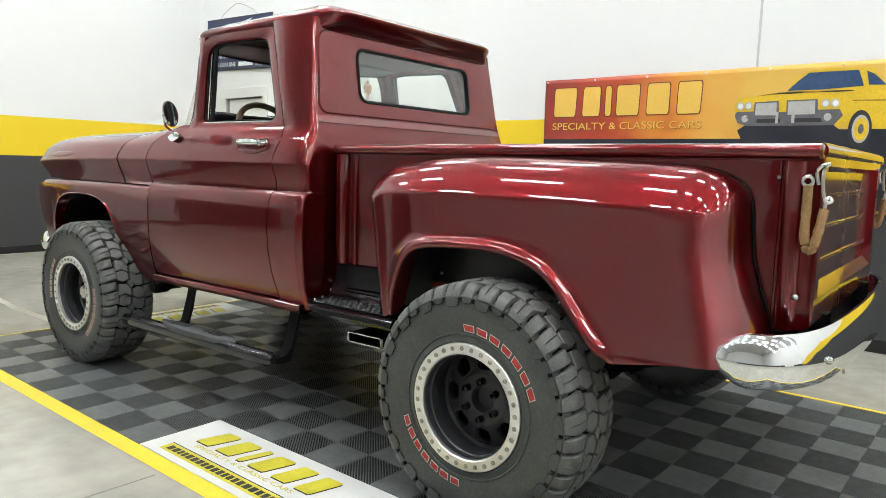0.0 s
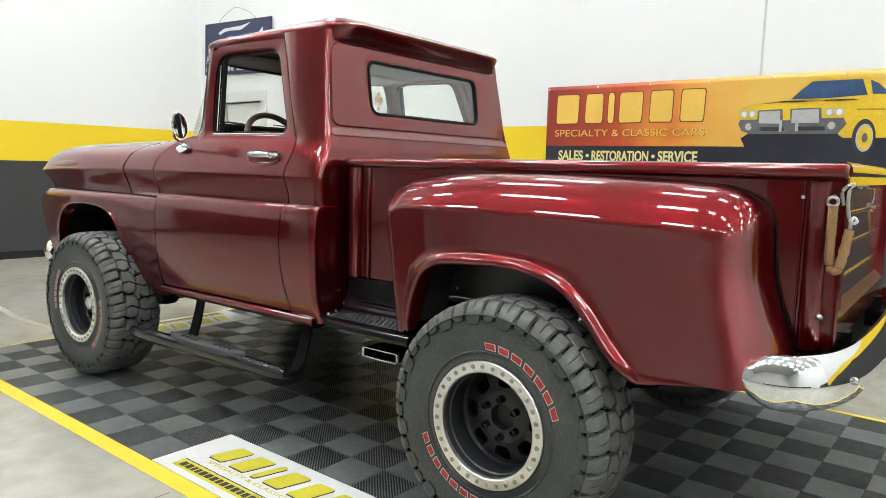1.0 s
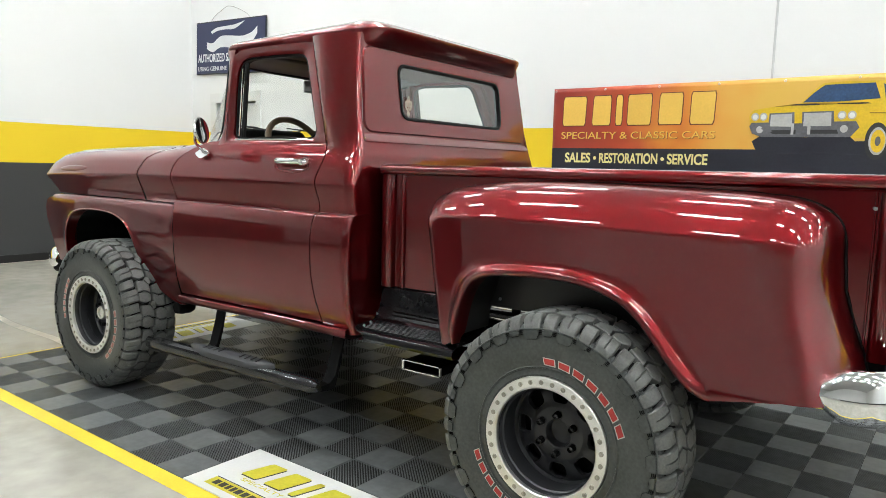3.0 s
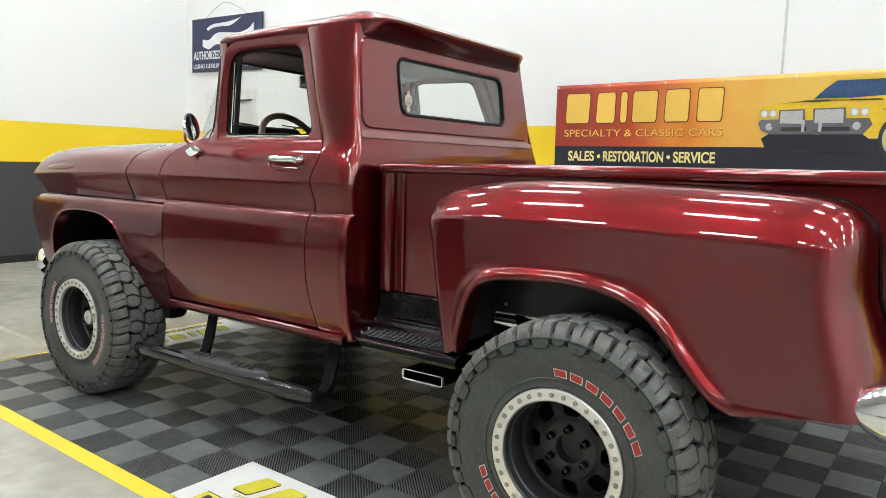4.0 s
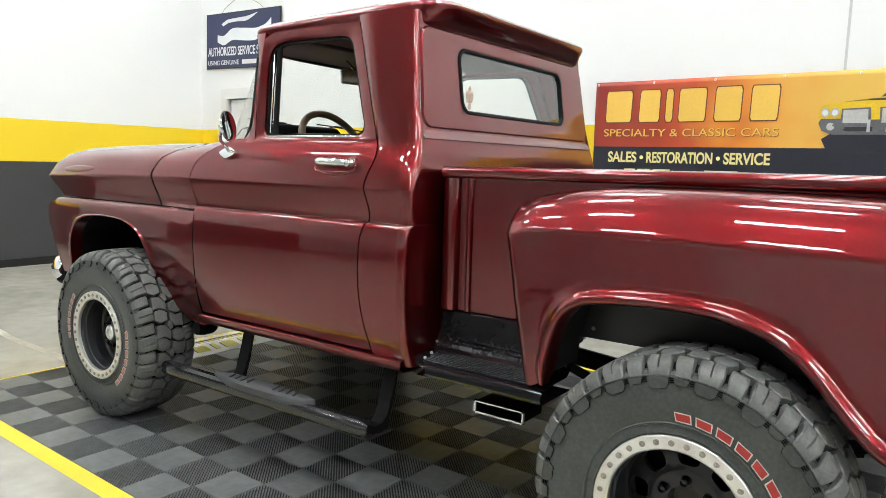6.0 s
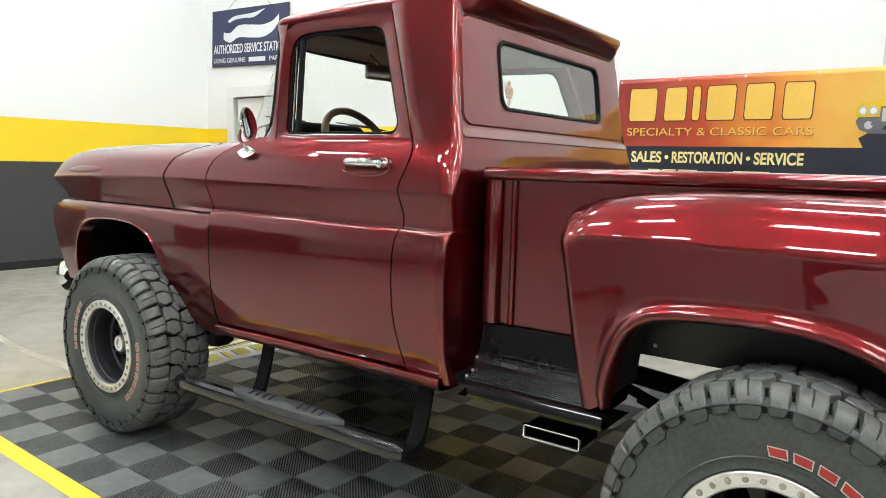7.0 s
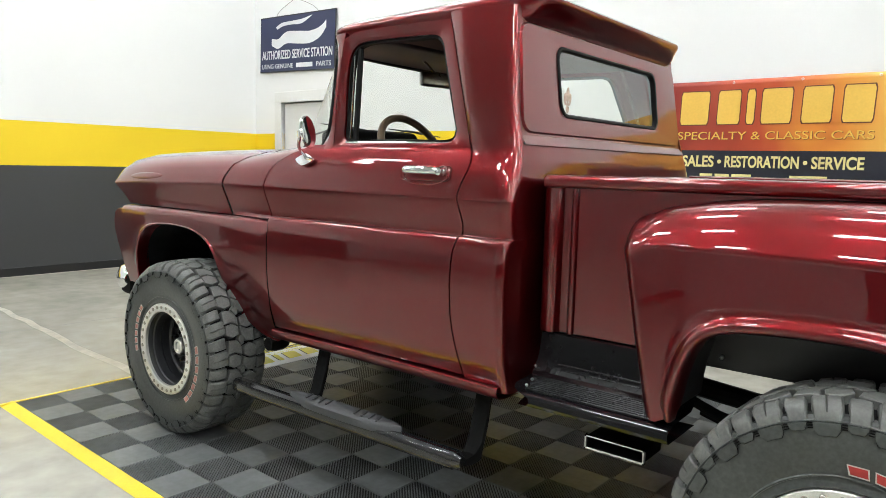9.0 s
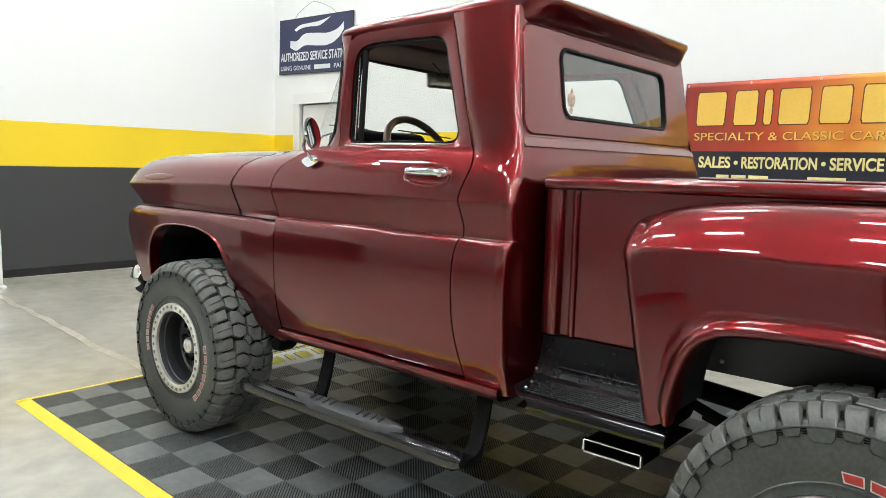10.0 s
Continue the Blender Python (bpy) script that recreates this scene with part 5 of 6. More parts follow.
def tyre_mesh():
    """Tyre about the x axis, outer face towards +x, with lugged tread and shoulder blocks."""
    bm = bmesh.new()
    prof = [(0.125, 0.226), (0.158, 0.2315), (0.159, 0.236), (0.155, 0.244), (0.1525, 0.256), (0.155, 0.275), (0.161, 0.300), (0.1645, 0.325), (0.1655, 0.350), (0.164, 0.372), (0.160, 0.390), (0.150, 0.402), (0.128, 0.408), (0.06, 0.412), (0, 0.412), (-0.06, 0.412), (-0.128, 0.408), (-0.150, 0.402), (-0.166, 0.362), (-0.166, 0.335), (-0.150, 0.262), (-0.112, 0.229)]
    lathe_x(bm, prof, 120)
    # raised lines on the sidewall
    lathe_x(bm, [(0.1630, 0.389), (0.1668, 0.3905), (0.1664, 0.393), (0.161, 0.395)], 120)
    lathe_x(bm, [(0.152, 0.256), (0.1565, 0.2575), (0.1575, 0.261), (0.1545, 0.264)], 96)
    casing = bm
    slots = bmesh.new()
    bm = bmesh.new()
    st = 2 * math.pi / PITCHES
    for k in range(PITCHES):
        wide = k % 2 == 0
        for sg in (1, -1):
            mid = (k + 0.5) * st + (0.0 if sg > 0 else st * 0.5)
            half = st * (0.52 if wide else 0.37)
            shoulder_lug(bm, sg, mid, half, wide)
            # flat panel below the lug, tapering towards the rim
            deep = 0.358 if wide else 0.371
            rows = []
            for r, x, wd in ((0.3895, 0.1605, 1.0), (0.3885, 0.1690, 0.97), (deep + 0.012, 0.1705, 0.92), (deep + 0.001, 0.1705, 0.62), (deep, 0.1630, 0.60)):
                h = half * wd * 0.93
                rows.append([(sg * x, r * math.cos(mid + h * e), r * math.sin(mid + h * e)) for e in (-1, -0.4, 0.4, 1)])
            skin(casing, rows)
            sides = [[(sg * (x - dx), r * math.cos(mid + h * e), r * math.sin(mid + h * e)) for r, x, h in ((0.3885, 0.1690, half * 0.90), (deep + 0.012, 0.1705, half * 0.856), (deep + 0.001, 0.1705, half * 0.577))] for e, dx in ((-1, 0.005), (-1, 0.0))]
            skin(casing, sides)
            sides = [[(sg * (x - dx), r * math.cos(mid + h), r * math.sin(mid + h)) for r, x, h in ((0.3885, 0.1690, half * 0.90), (deep + 0.012, 0.1705, half * 0.856), (deep + 0.001, 0.1705, half * 0.577))] for dx in (0.005, 0.0)]
            skin(casing, sides)
            # black line that paints edge shade round the panel
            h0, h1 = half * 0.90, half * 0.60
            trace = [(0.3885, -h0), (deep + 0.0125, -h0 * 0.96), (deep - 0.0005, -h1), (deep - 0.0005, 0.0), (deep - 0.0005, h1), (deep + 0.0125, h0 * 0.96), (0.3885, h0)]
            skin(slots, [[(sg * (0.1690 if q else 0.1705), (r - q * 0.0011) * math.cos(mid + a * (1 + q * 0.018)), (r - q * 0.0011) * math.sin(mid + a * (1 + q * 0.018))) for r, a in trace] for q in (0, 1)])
            # short black bars that paint shaded slots in the gap behind the lug
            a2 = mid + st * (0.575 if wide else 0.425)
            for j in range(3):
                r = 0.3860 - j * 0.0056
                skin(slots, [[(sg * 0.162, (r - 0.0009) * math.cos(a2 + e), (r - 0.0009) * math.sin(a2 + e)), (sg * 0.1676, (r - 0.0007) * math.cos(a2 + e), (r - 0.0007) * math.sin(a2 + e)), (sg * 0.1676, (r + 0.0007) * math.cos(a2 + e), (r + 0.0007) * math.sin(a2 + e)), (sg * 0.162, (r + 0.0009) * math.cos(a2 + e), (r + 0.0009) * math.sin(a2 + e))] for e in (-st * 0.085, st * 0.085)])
    # interlocking centre blocks
    SHAPES = (((-0.082, 0.07), (-0.052, -0.05), (-0.014, 0.03), (-0.010, 0.27), (-0.040, 0.39), (-0.076, 0.35)),
              ((-0.080, 0.43), (-0.042, 0.47), (-0.008, 0.35), (-0.004, 0.60), (-0.028, 0.83), (-0.072, 0.85)),
              ((-0.020, 0.88), (-0.003, 0.68), (0.012, 0.72), (0.012, 0.94), (-0.006, 0.99)))
    unit = 2 * st
    rng = random.Random(5)
    for k in range(PITCHES // 2):
        for n, shape in enumerate(SHAPES):
            for sg in (1, -1):
                if n == 2 and sg < 0:
                    continue
                poly = [(-x * sg, (k + (v if sg > 0 else 0.62 - v)) * unit + rng.uniform(-0.002, 0.002)) for x, v in shape]
                tread_block(bm, poly)
    return casing, bm, slots


def rim_mesh():
    bm = bmesh.new()
    # barrel with its stepped well
    lathe_x(bm, [(0.145, 0.232), (0.150, 0.228), (0.150, 0.193), (0.142, 0.188), (0.118, 0.186), (0.112, 0.181), (0.070, 0.180), (0.064, 0.186), (0.022, 0.186), (0.014, 0.181), (0.010, 0.178)], 72)
    lathe_x(bm, [(-0.14, 0.232), (-0.14, 0.19), (0.0, 0.187), (0.02, 0.187)], 48)

    def dish(r):
        return curve_at([(0.045, 0.046), (0.088, 0.046), (0.096, 0.043), (0.106, 0.036), (0.125, 0.031), (0.150, 0.025), (0.168, 0.017), (0.178, 0.010)], r)

    # face with eight windows, each cut in its own sector
    for k in range(8):
        mid = 2 * math.pi * k / 8
        edge = []
        for side in range(4):
            for j in range(8):
                v = -1 + j / 4
                edge.append(((v, -1), (1, v), (-v, 1), (-1, -v))[side])
        loops = [[], [], [], [], []]
        for u, v in edge:
            t = math.atan2(v, u)
            c, d = math.cos(t), math.sin(t)
            q = 1 / (abs(c) ** 3.2 + abs(d) ** 3.2) ** (1 / 3.2)
            e = (0.56 * c * q * (1 - 0.10 * d * q), 0.70 * d * q + 0.06)
            for loop, (p, w), dx in ((loops[0], (u, v), 0.0), (loops[1], (e[0] * 1.20, e[1] * 1.12 - 0.01), 0.0), (loops[2], (e[0] * 1.08, e[1] * 1.05), 0.002), (loops[3], e, -0.003), (loops[4], e, -0.022)):
                r = 0.137 + 0.041 * w
                ang = mid + p * math.pi / 8
                loop.append((dish(r) + dx, r * math.cos(ang), r * math.sin(ang)))
        skin(bm, loops, close_u=True)
    lathe_x(bm, [(dish(0.096), 0.096), (0.046, 0.088), (0.046, 0.052), (0.043, 0.048)], 72)
    lathe_x(bm, [(0.043, 0.048), (0.030, 0.046), (0.0, 0.045), (-0.01, 0.0)], 40)
    # flanged seats of the nuts
    for k in range(6):
        a = 2 * math.pi * (k + 0.5) / 6
        lathe_x(bm, [(0.046, 0.0155), (0.049, 0.014), (0.0475, 0.010)], 16, (0, 0.070 * math.cos(a), 0.070 * math.sin(a)))
    return bm


def bead_ring_mesh():
    bm = bmesh.new()
    lathe_x(bm, [(0.150, 0.2285), (0.161, 0.2285), (0.1645, 0.226), (0.1645, 0.192), (0.160, 0.187), (0.146, 0.185)], 96)
    return bm


def arc_letters(bm, n, r, a0, a1, h, wfrac, x, inset, flip=False):
    """Block-shaped markings along an arc of the sidewall."""
    for k in range(n):
        ca = a0 + (a1 - a0) * (k + 0.5) / n
        hw = abs(a1 - a0) / n * wfrac / 2
        lean = 0.12 * hw
        pts = []
        for rr, aa in ((r - h / 2, -1), (r - h / 2, 1), (r + h / 2, 1), (r + h / 2, -1)):
            a = ca + aa * (hw - inset / r) + (lean if rr > r else -lean)
            q = rr - inset if rr > r else rr + inset
            pts.append((x, q * math.cos(a), q * math.sin(a)))
        prism(bm, pts, (0.0015, 0, 0))




def once(name, bm, mat, angle=35):
    o = finish(name, bm, mat, angle=angle)
    me = o.data
    bpy.data.objects.remove(o)
    return me


CASING, LUGS, SLOTS = tyre_mesh()
tyre_data = once("tyre", CASING, RUBBER_SIDE, 30)
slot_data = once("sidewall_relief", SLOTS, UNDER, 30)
tread_data = once("tread", LUGS, RUBBER, 30)
# Black band under the lugs: groove shade put in as colour
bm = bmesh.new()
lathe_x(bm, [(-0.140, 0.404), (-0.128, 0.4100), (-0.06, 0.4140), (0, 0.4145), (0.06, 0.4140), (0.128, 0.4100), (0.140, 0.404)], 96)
groove_shade_data = once("tread_groove", bm, UNDER, 30)
RIM_ME = once("wheel", rim_mesh(), RIM, 30)
RING_ME = once("bead_ring", bead_ring_mesh(), MACHINED, 30)
bm = bmesh.new()
lathe_x(bm, [(0.0, 0.0085), (0.004, 0.0085), (0.0055, 0.007), (0.0055, 0.0045), (0.003, 0.004), (0.003, 0.0)], 12)
BOLT_ME = once("ring_bolt", bm, BOLT)
bm = bmesh.new()
lathe_x(bm, [(0.0, 0.014), (0.012, 0.013), (0.028, 0.011), (0.030, 0.008), (0.022, 0.006), (0.022, 0.0)], 12)
LUG_ME = once("lug_nut", bm, BLACK_GLOSS)
bm = bmesh.new()
lathe_x(bm, [(0.02, 0.043), (0.058, 0.042), (0.068, 0.036), (0.068, 0.022), (0.060, 0.020), (0.060, 0.0)], 28)
HUB_ME = once("locking_hub", bm, MACHINED)


bm = bmesh.new()
lathe_x(bm, [(-0.10, 0.172), (-0.035, 0.172), (-0.028, 0.166), (-0.026, 0.08), (-0.026, 0.0)], 40)
DRUM_ME = once("brake_drum", bm, UNDER)


def wheel(x, y, z, size, s, turn, hub=False, marks=True, pale=False):
    base = Matrix.Translation((x, y, z)) @ (Matrix.Identity(4) if s > 0 else pose(0, 0, 0, 0, 0, 180)) @ Matrix.Diagonal((0.90 * size, size, size, 1))
    w = shared("wheel", RIM_ME, truck, base)
    w["label"] = "black dished wheel with a bright bead ring"
    shared("tyre", tyre_data, w, pose(0, 0, 0, turn, 0, 0))["label"] = "black mud tyre casing"
    tagged(shared("sidewall_relief", slot_data, w, pose(0, 0, 0, turn, 0, 0)), "black lines painting the shade of panel edges and slots round the shoulder", kind="stuff")
    shared("tread", tread_data, w, pose(0, 0, 0, turn, 0, 0))["label"] = "chunky dusty tread lugs"
    shared("tread_groove", groove_shade_data, w, Matrix.Identity(4))["label"] = "black band painting shade into the tread grooves"
    shared("brake_drum", DRUM_ME, w, Matrix.Identity(4))["label"] = "black brake drum behind the wheel"
    shared("bead_ring", RING_ME, w, Matrix.Identity(4))["label"] = "machined aluminium bead ring"
    if marks:
        for k in range(32):
            a = 2 * math.pi * (k + 0.4) / 32
            shared("ring_bolt", BOLT_ME, w, Matrix.Translation((0.163, 0.2095 * math.cos(a), 0.2095 * math.sin(a))))
    for k in range(6):
        a = 2 * math.pi * (k + 0.5) / 6
        shared("lug_nut", LUG_ME, w, Matrix.Translation((0.046, 0.070 * math.cos(a), 0.070 * math.sin(a))))
    if hub:
        shared("locking_hub", HUB_ME, w, Matrix.Translation((0.02, 0, 0)))
    if marks:
        # angles as seen on the outer face
        for d0, d1 in marks:
            for k in range(7):
                e0, e1 = radians(d0 + (d1 - d0) * k / 7), radians(d0 + (d1 - d0) * (k + 1) / 7)
                for mat, x, inset in ((LETTER_WHITE, 0.1585, 0.0), (LETTER_PINK if pale else LETTER_RED, 0.1592, 0.0032)):
                    bm = bmesh.new()
                    arc_letters(bm, 1, 0.283, e0, e1, 0.026, 0.80, x, inset)
                    part("sidewall_mark", bm, mat, w, weld=0)
    return w


wheel(-0.912, -0.022, 0.440, 0.98, -1, 0, marks=((94, 16), (268, 198)))
wheel(-0.876, 2.918, 0.437, 0.982, -1, 35, hub=True, marks=((193, 138), (14, -54)), pale=True)
wheel(0.912, -0.022, 0.440, 0.98, 1, 10, marks=False)
wheel(0.876, 2.918, 0.437, 0.982, 1, 50, hub=True, marks=False)

# ---- chassis ----
for s in (-1, 1):
    bm = bmesh.new()
    skin(bm, [[(s * 0.43 - 0.035, y, z), (s * 0.43 + 0.035, y, z), (s * 0.43 + 0.035, y, z + h), (s * 0.43 - 0.035, y, z + h)] for y, z, h in ((-1.0, 0.70, 0.12), (-0.6, 0.74, 0.10), (0.58, 0.745, 0.095), (0.85, 0.64, 0.13), (3.7, 0.62, 0.14))], close_u=True)
    part("frame_rail", bm, UNDER, truck)
    for yc in (0.0, 2.925):
        bm = bmesh.new()
        for j in range(5):
            L = 0.62 - j * 0.11
            rows = []
            for k in range(9):
                y = yc - L + 2 * L * k / 8
                z = 0.50 + 0.12 * ((y - yc) / 0.62) ** 2 - j * 0.012
                rows.append([(s * 0.46 - 0.032, y, z), (s * 0.46 + 0.032, y, z), (s * 0.46 + 0.032, y, z - 0.010), (s * 0.46 - 0.032, y, z - 0.010)])
            skin(bm, rows, close_u=True)
        part("leaf_spring", bm, UNDER, truck)
        bm = bmesh.new()
        tube(bm, [(s * 0.58, yc - 0.12, 0.40), (s * 0.50, yc - 0.16, 0.85)], 0.028, 10)
        part("shock_absorber", bm, BLACK_SATIN, truck)
for yc in (0.0, 2.925):
    bm = bmesh.new()
    tube(bm, [(-0.80, yc, 0.425), (0.80, yc, 0.425)], 0.042, 12)
    bmesh.ops.create_uvsphere(bm, u_segments=16, v_segments=10, radius=0.15, matrix=Matrix.Translation((0.1 if yc else 0.0, yc, 0.43)))
    part("axle", bm, UNDER, truck)
bm = bmesh.new()
tube(bm, [(0, 0.1, 0.45), (0, 1.4, 0.56)], 0.04, 10)
block(bm, (-0.2, 1.35, 0.45), (0.2, 2.6, 0.75), 0.05)
part("drivetrain", bm, UNDER, truck)
bm = bmesh.new()
block(bm, (-0.78, 1.12, 0.56), (0.78, 2.4, 0.60), 0.005)
part("cab_floor", bm, UNDER, truck)
for s in (-1, 1):
    bm = bmesh.new()
    lathe_x(bm, [(-0.05, 0.0), (-0.05, 0.030), (-0.02, 0.038), (0.03, 0.038), (0.05, 0.030), (0.05, 0.0)], 16, (s * 0.755, 2.40, 0.515))
    part("cab_mount", bm, UNDER, truck, "black rubber cab mount")
bm = bmesh.new()
block(bm, (-0.36, -0.80, 0.60), (0.36, -0.52, 0.76), 0.04)
part("fuel_tank", bm, UNDER, truck)

# ---- cab interior ----
bm = bmesh.new()
block(bm, (-0.66, 1.22, 0.62), (0.66, 1.78, 1.02), 0.06, seg=3)
seat = part("bench_seat", bm, SEAT, truck, "dark red vinyl bench seat")
bm = bmesh.new()
block(bm, (-0.66, 1.16, 0.98), (0.66, 1.30, 1.46), 0.05, seg=3, m=None)
part("backrest", bm, SEAT, seat)
bm = bmesh.new()
rows = []
for y, z in ((2.02, 1.05), (1.99, 1.15), (1.99, 1.30), (2.02, 1.38), (2.10, 1.41), (2.35, 1.418), (2.5, 1.415)):
    rows.append([(x, y + 0.04 * (1 - (x / 0.7) ** 2), z) for x in (-0.70, -0.5, -0.25, 0, 0.25, 0.5, 0.70)])
skin(bm, rows)
block(bm, (-0.60, 2.07, 1.36), (-0.15, 2.30, 1.518), 0.04, seg=4)
part("dashboard", bm, UNDER, truck, "black dashboard with an instrument hood")
# steering wheel: rim, spokes, column
C = Vector((-0.355, 1.925, 1.412))
M = Matrix.Translation(C) @ pose(0, 0, 0, 59, 0, 0)
bm = bmesh.new()
tube(bm, [M @ Vector((0.192 * math.cos(2 * math.pi * k / 40), 0.192 * math.sin(2 * math.pi * k / 40), 0)) for k in range(41)], 0.017, 10, caps=False)
sw = part("steering_wheel", bm, TAN_RIM, truck, "thin tan steering wheel")
for a in (-20, 200, 270):
    bm = bmesh.new()
    tube(bm, [M @ Vector((0.03 * math.cos(radians(a)), 0.03 * math.sin(radians(a)), -0.03)), M @ Vector((0.212 * math.cos(radians(a)), 0.212 * math.sin(radians(a)), 0))], 0.009, 8)
    part("spoke", bm, BLACK_SATIN, sw)
bm = bmesh.new()
tube(bm, [M @ Vector((0, 0, -0.01)), M @ Vector((0, 0, -0.4))], 0.03, 12)
part("column", bm, BLACK_SATIN, sw)
# inside mirror on its stalk
bm = bmesh.new()
tube(bm, smooth_line([(-0.14, 2.08, 1.875), (-0.15, 2.02, 1.83), (-0.165, 1.97, 1.79)]), 0.006, 8)
im = part("inside_mirror", bm, CHROME, truck, "chrome inside rear-view mirror on a stalk")
bm = bmesh.new()
block(bm, (-0.11, -0.016, -0.034), (0.11, 0.014, 0.034), 0.013, seg=3, m=Matrix.Translation((-0.165, 1.95, 1.765)) @ pose(0, 0, 0, -4, 0, -14))
part("mirror_head", bm, STEEL, im)
# outside mirror on the driver's door
w = side_w(1.375)
bm = bmesh.new()
pts = [(0.056 * math.copysign(abs(math.cos(k * math.pi / 12)) ** 1.5, math.cos(k * math.pi / 12)), 0.026 * math.copysign(abs(math.sin(k * math.pi / 12)) ** 1.5, math.sin(k * math.pi / 12))) for k in range(24)]
prism(bm, [(-(w + 0.012) + (0.42 * (b if b > 0 else b)), 2.13 + a, 1.372 + b) for a, b in pts], (-0.010, 0, 0.002))
tube(bm, smooth_line([(-(w + 0.015), 2.125, 1.378), (-(w + 0.05), 2.10, 1.40), (-(w + 0.105), 2.06, 1.425), (-(w + 0.135), 2.02, 1.455), (-(w + 0.146), 2.008, 1.485)]), 0.007, 10)
mo = part("outside_mirror", bm, CHROME, truck, "round chrome door mirror on a bent arm", angle=30)
bm = bmesh.new()
prof = [(0.0, 0.030), (0.014, 0.029), (0.030, 0.022), (0.040, 0.008), (0.041, 0.0)]
rows = []
NN = 28
for d, r in [(-0.004, 0.064), (0.0, 0.067), (0.003, 0.066), (0.009, 0.052), (0.014, 0.030), (0.016, 0.008)]:
    rows.append([(r * 0.92 * math.cos(2 * math.pi * k / NN), d, r * math.sin(2 * math.pi * k / NN)) for k in range(NN)])
vs = skin(bm, rows, close_u=True)
bm.faces.new(vs[0])
bm.faces.new(vs[-1][::-1])
bmesh.ops.transform(bm, matrix=Matrix.Translation((-(w + 0.13), 1.975, 1.483)) @ pose(0, 0, 0, -9, 0, 23), verts=bm.verts)
part("mirror_head", bm, CHROME, mo, "round chrome mirror shell", angle=40)
bm = bmesh.new()
vs = skin(bm, [[(r * 0.92 * math.cos(2 * math.pi * k / NN), d, r * math.sin(2 * math.pi * k / NN)) for k in range(NN)] for d, r in ((-0.004, 0.0615), (-0.006, 0.060), (-0.006, 0.02))], close_u=True)
bm.faces.new(vs[-1])
bmesh.ops.transform(bm, matrix=Matrix.Translation((-(w + 0.13), 1.975, 1.483)) @ pose(0, 0, 0, -9, 0, 23), verts=bm.verts)
part("mirror_glass", bm, material("mirror_silver", (0.70, 0.70, 0.70), 0.04, 1.0, vary=0.1), mo, "mirror glass")

# ---- things in the room ----
# Banner on the east wall: local x runs along the wall away from the door, y up
BAN = ROOM @ Matrix.Translation((X_E - 0.02, 2.22, 1.0)) @ Matrix(((0, 0, -1, 0), (-1, 0, 0, 0), (0, 1, 0, 0), (0, 0, 0, 1)))
BAN_L, BAN_H = 3.05, 1.083


def ripple(x, y):
    return 0.006 * math.sin(x * 5.3 + y * 2.0) + 0.004 * math.sin(x * 11 - y * 5) + 0.004


def sheet(bm, x0, x1, y0, y1, lift, nx=90, ny=30):
    skin(bm, [[(x0 + (x1 - x0) * i / nx, y0 + (y1 - y0) * j / ny, ripple(x0 + (x1 - x0) * i / nx, y0 + (y1 - y0) * j / ny) + lift) for i in range(nx + 1)] for j in range(ny + 1)])


def flat_shape(bm, pts, lift):
    vs = [bm.verts.new((x, y, 0)) for x, y in pts]
    f = bm.faces.new(vs)
    bmesh.ops.triangulate(bm, faces=[f])
    bmesh.ops.subdivide_edges(bm, edges=[e for e in bm.edges if e.calc_length() > 0.05], cuts=4, use_grid_fill=True)
    bmesh.ops.triangulate(bm, faces=bm.faces)
    for v in bm.verts:
        v.co.z = ripple(v.co.x, v.co.y) + lift


bm = bmesh.new()
sheet(bm, 0, BAN_L, 0, BAN_H, 0.0)
banner = thicken(finish("banner", bm, BANNER, m=BAN, weld=0), 0.001)
tagged(banner, "red and gold vinyl banner hung on the wall", "banner")
bm = bmesh.new()
sheet(bm, 0.0, 1.85, 0.02, 0.535, 0.002, 60, 16)
sheet(bm, 1.85, BAN_L, 0.02, 0.60, 0.002, 50, 18)
part("dark_band", bm, NAVY, banner, "navy band along the lower edge", weld=0)
# the brand word: six plain gold slabs with dark edges
GL = [(0.08, 0.36), (0.385, 0.60), (0.625, 0.695), (0.715, 0.985), (1.01, 1.255), (1.28, 1.52)]
def slab_shape(bm, hw, hh, place):
    """A plain upright slab with clipped corners, draped by place()."""
    c = 0.12 * hh
    rows = []
    for j in range(11):
        b = -hh + 2 * hh * j / 10
        w = hw - max(0.0, c - (hh - abs(b))) * 0.6
        rows.append([place(-w + 2 * w * i / 4, b) for i in range(5)])
    skin(bm, rows)


for x0, x1 in GL:
    cx, cy, hw, hh = (x0 + x1) / 2, 0.872, (x1 - x0) / 2 * 0.80, 0.130
    for grow, lift, mat, nm in ((0.008, 0.0035, BROWN, "slab_outline"), (0.0, 0.005, GOLD, "gold_slab")):
        bm = bmesh.new()
        slab_shape(bm, hw + grow, hh + grow, lambda a, b: (cx + a + 0.024 * b, cy + b, ripple(cx + a, cy + b) + lift))
        part(nm, bm, mat, banner, weld=0)
lettering("SPECIALTY & CLASSIC CARS", 0.062, BROWN, banner, Matrix.Translation((0.098, 0.618, 0.004)), width=1.42, drape=ripple)
lettering("SPECIALTY & CLASSIC CARS", 0.062, GOLD, banner, Matrix.Translation((0.094, 0.621, 0.0058)), width=1.42, drape=ripple)
LETTER_CREAM = material("cream_print", (0.80, 0.70, 0.30), 0.45, vary=0.05)
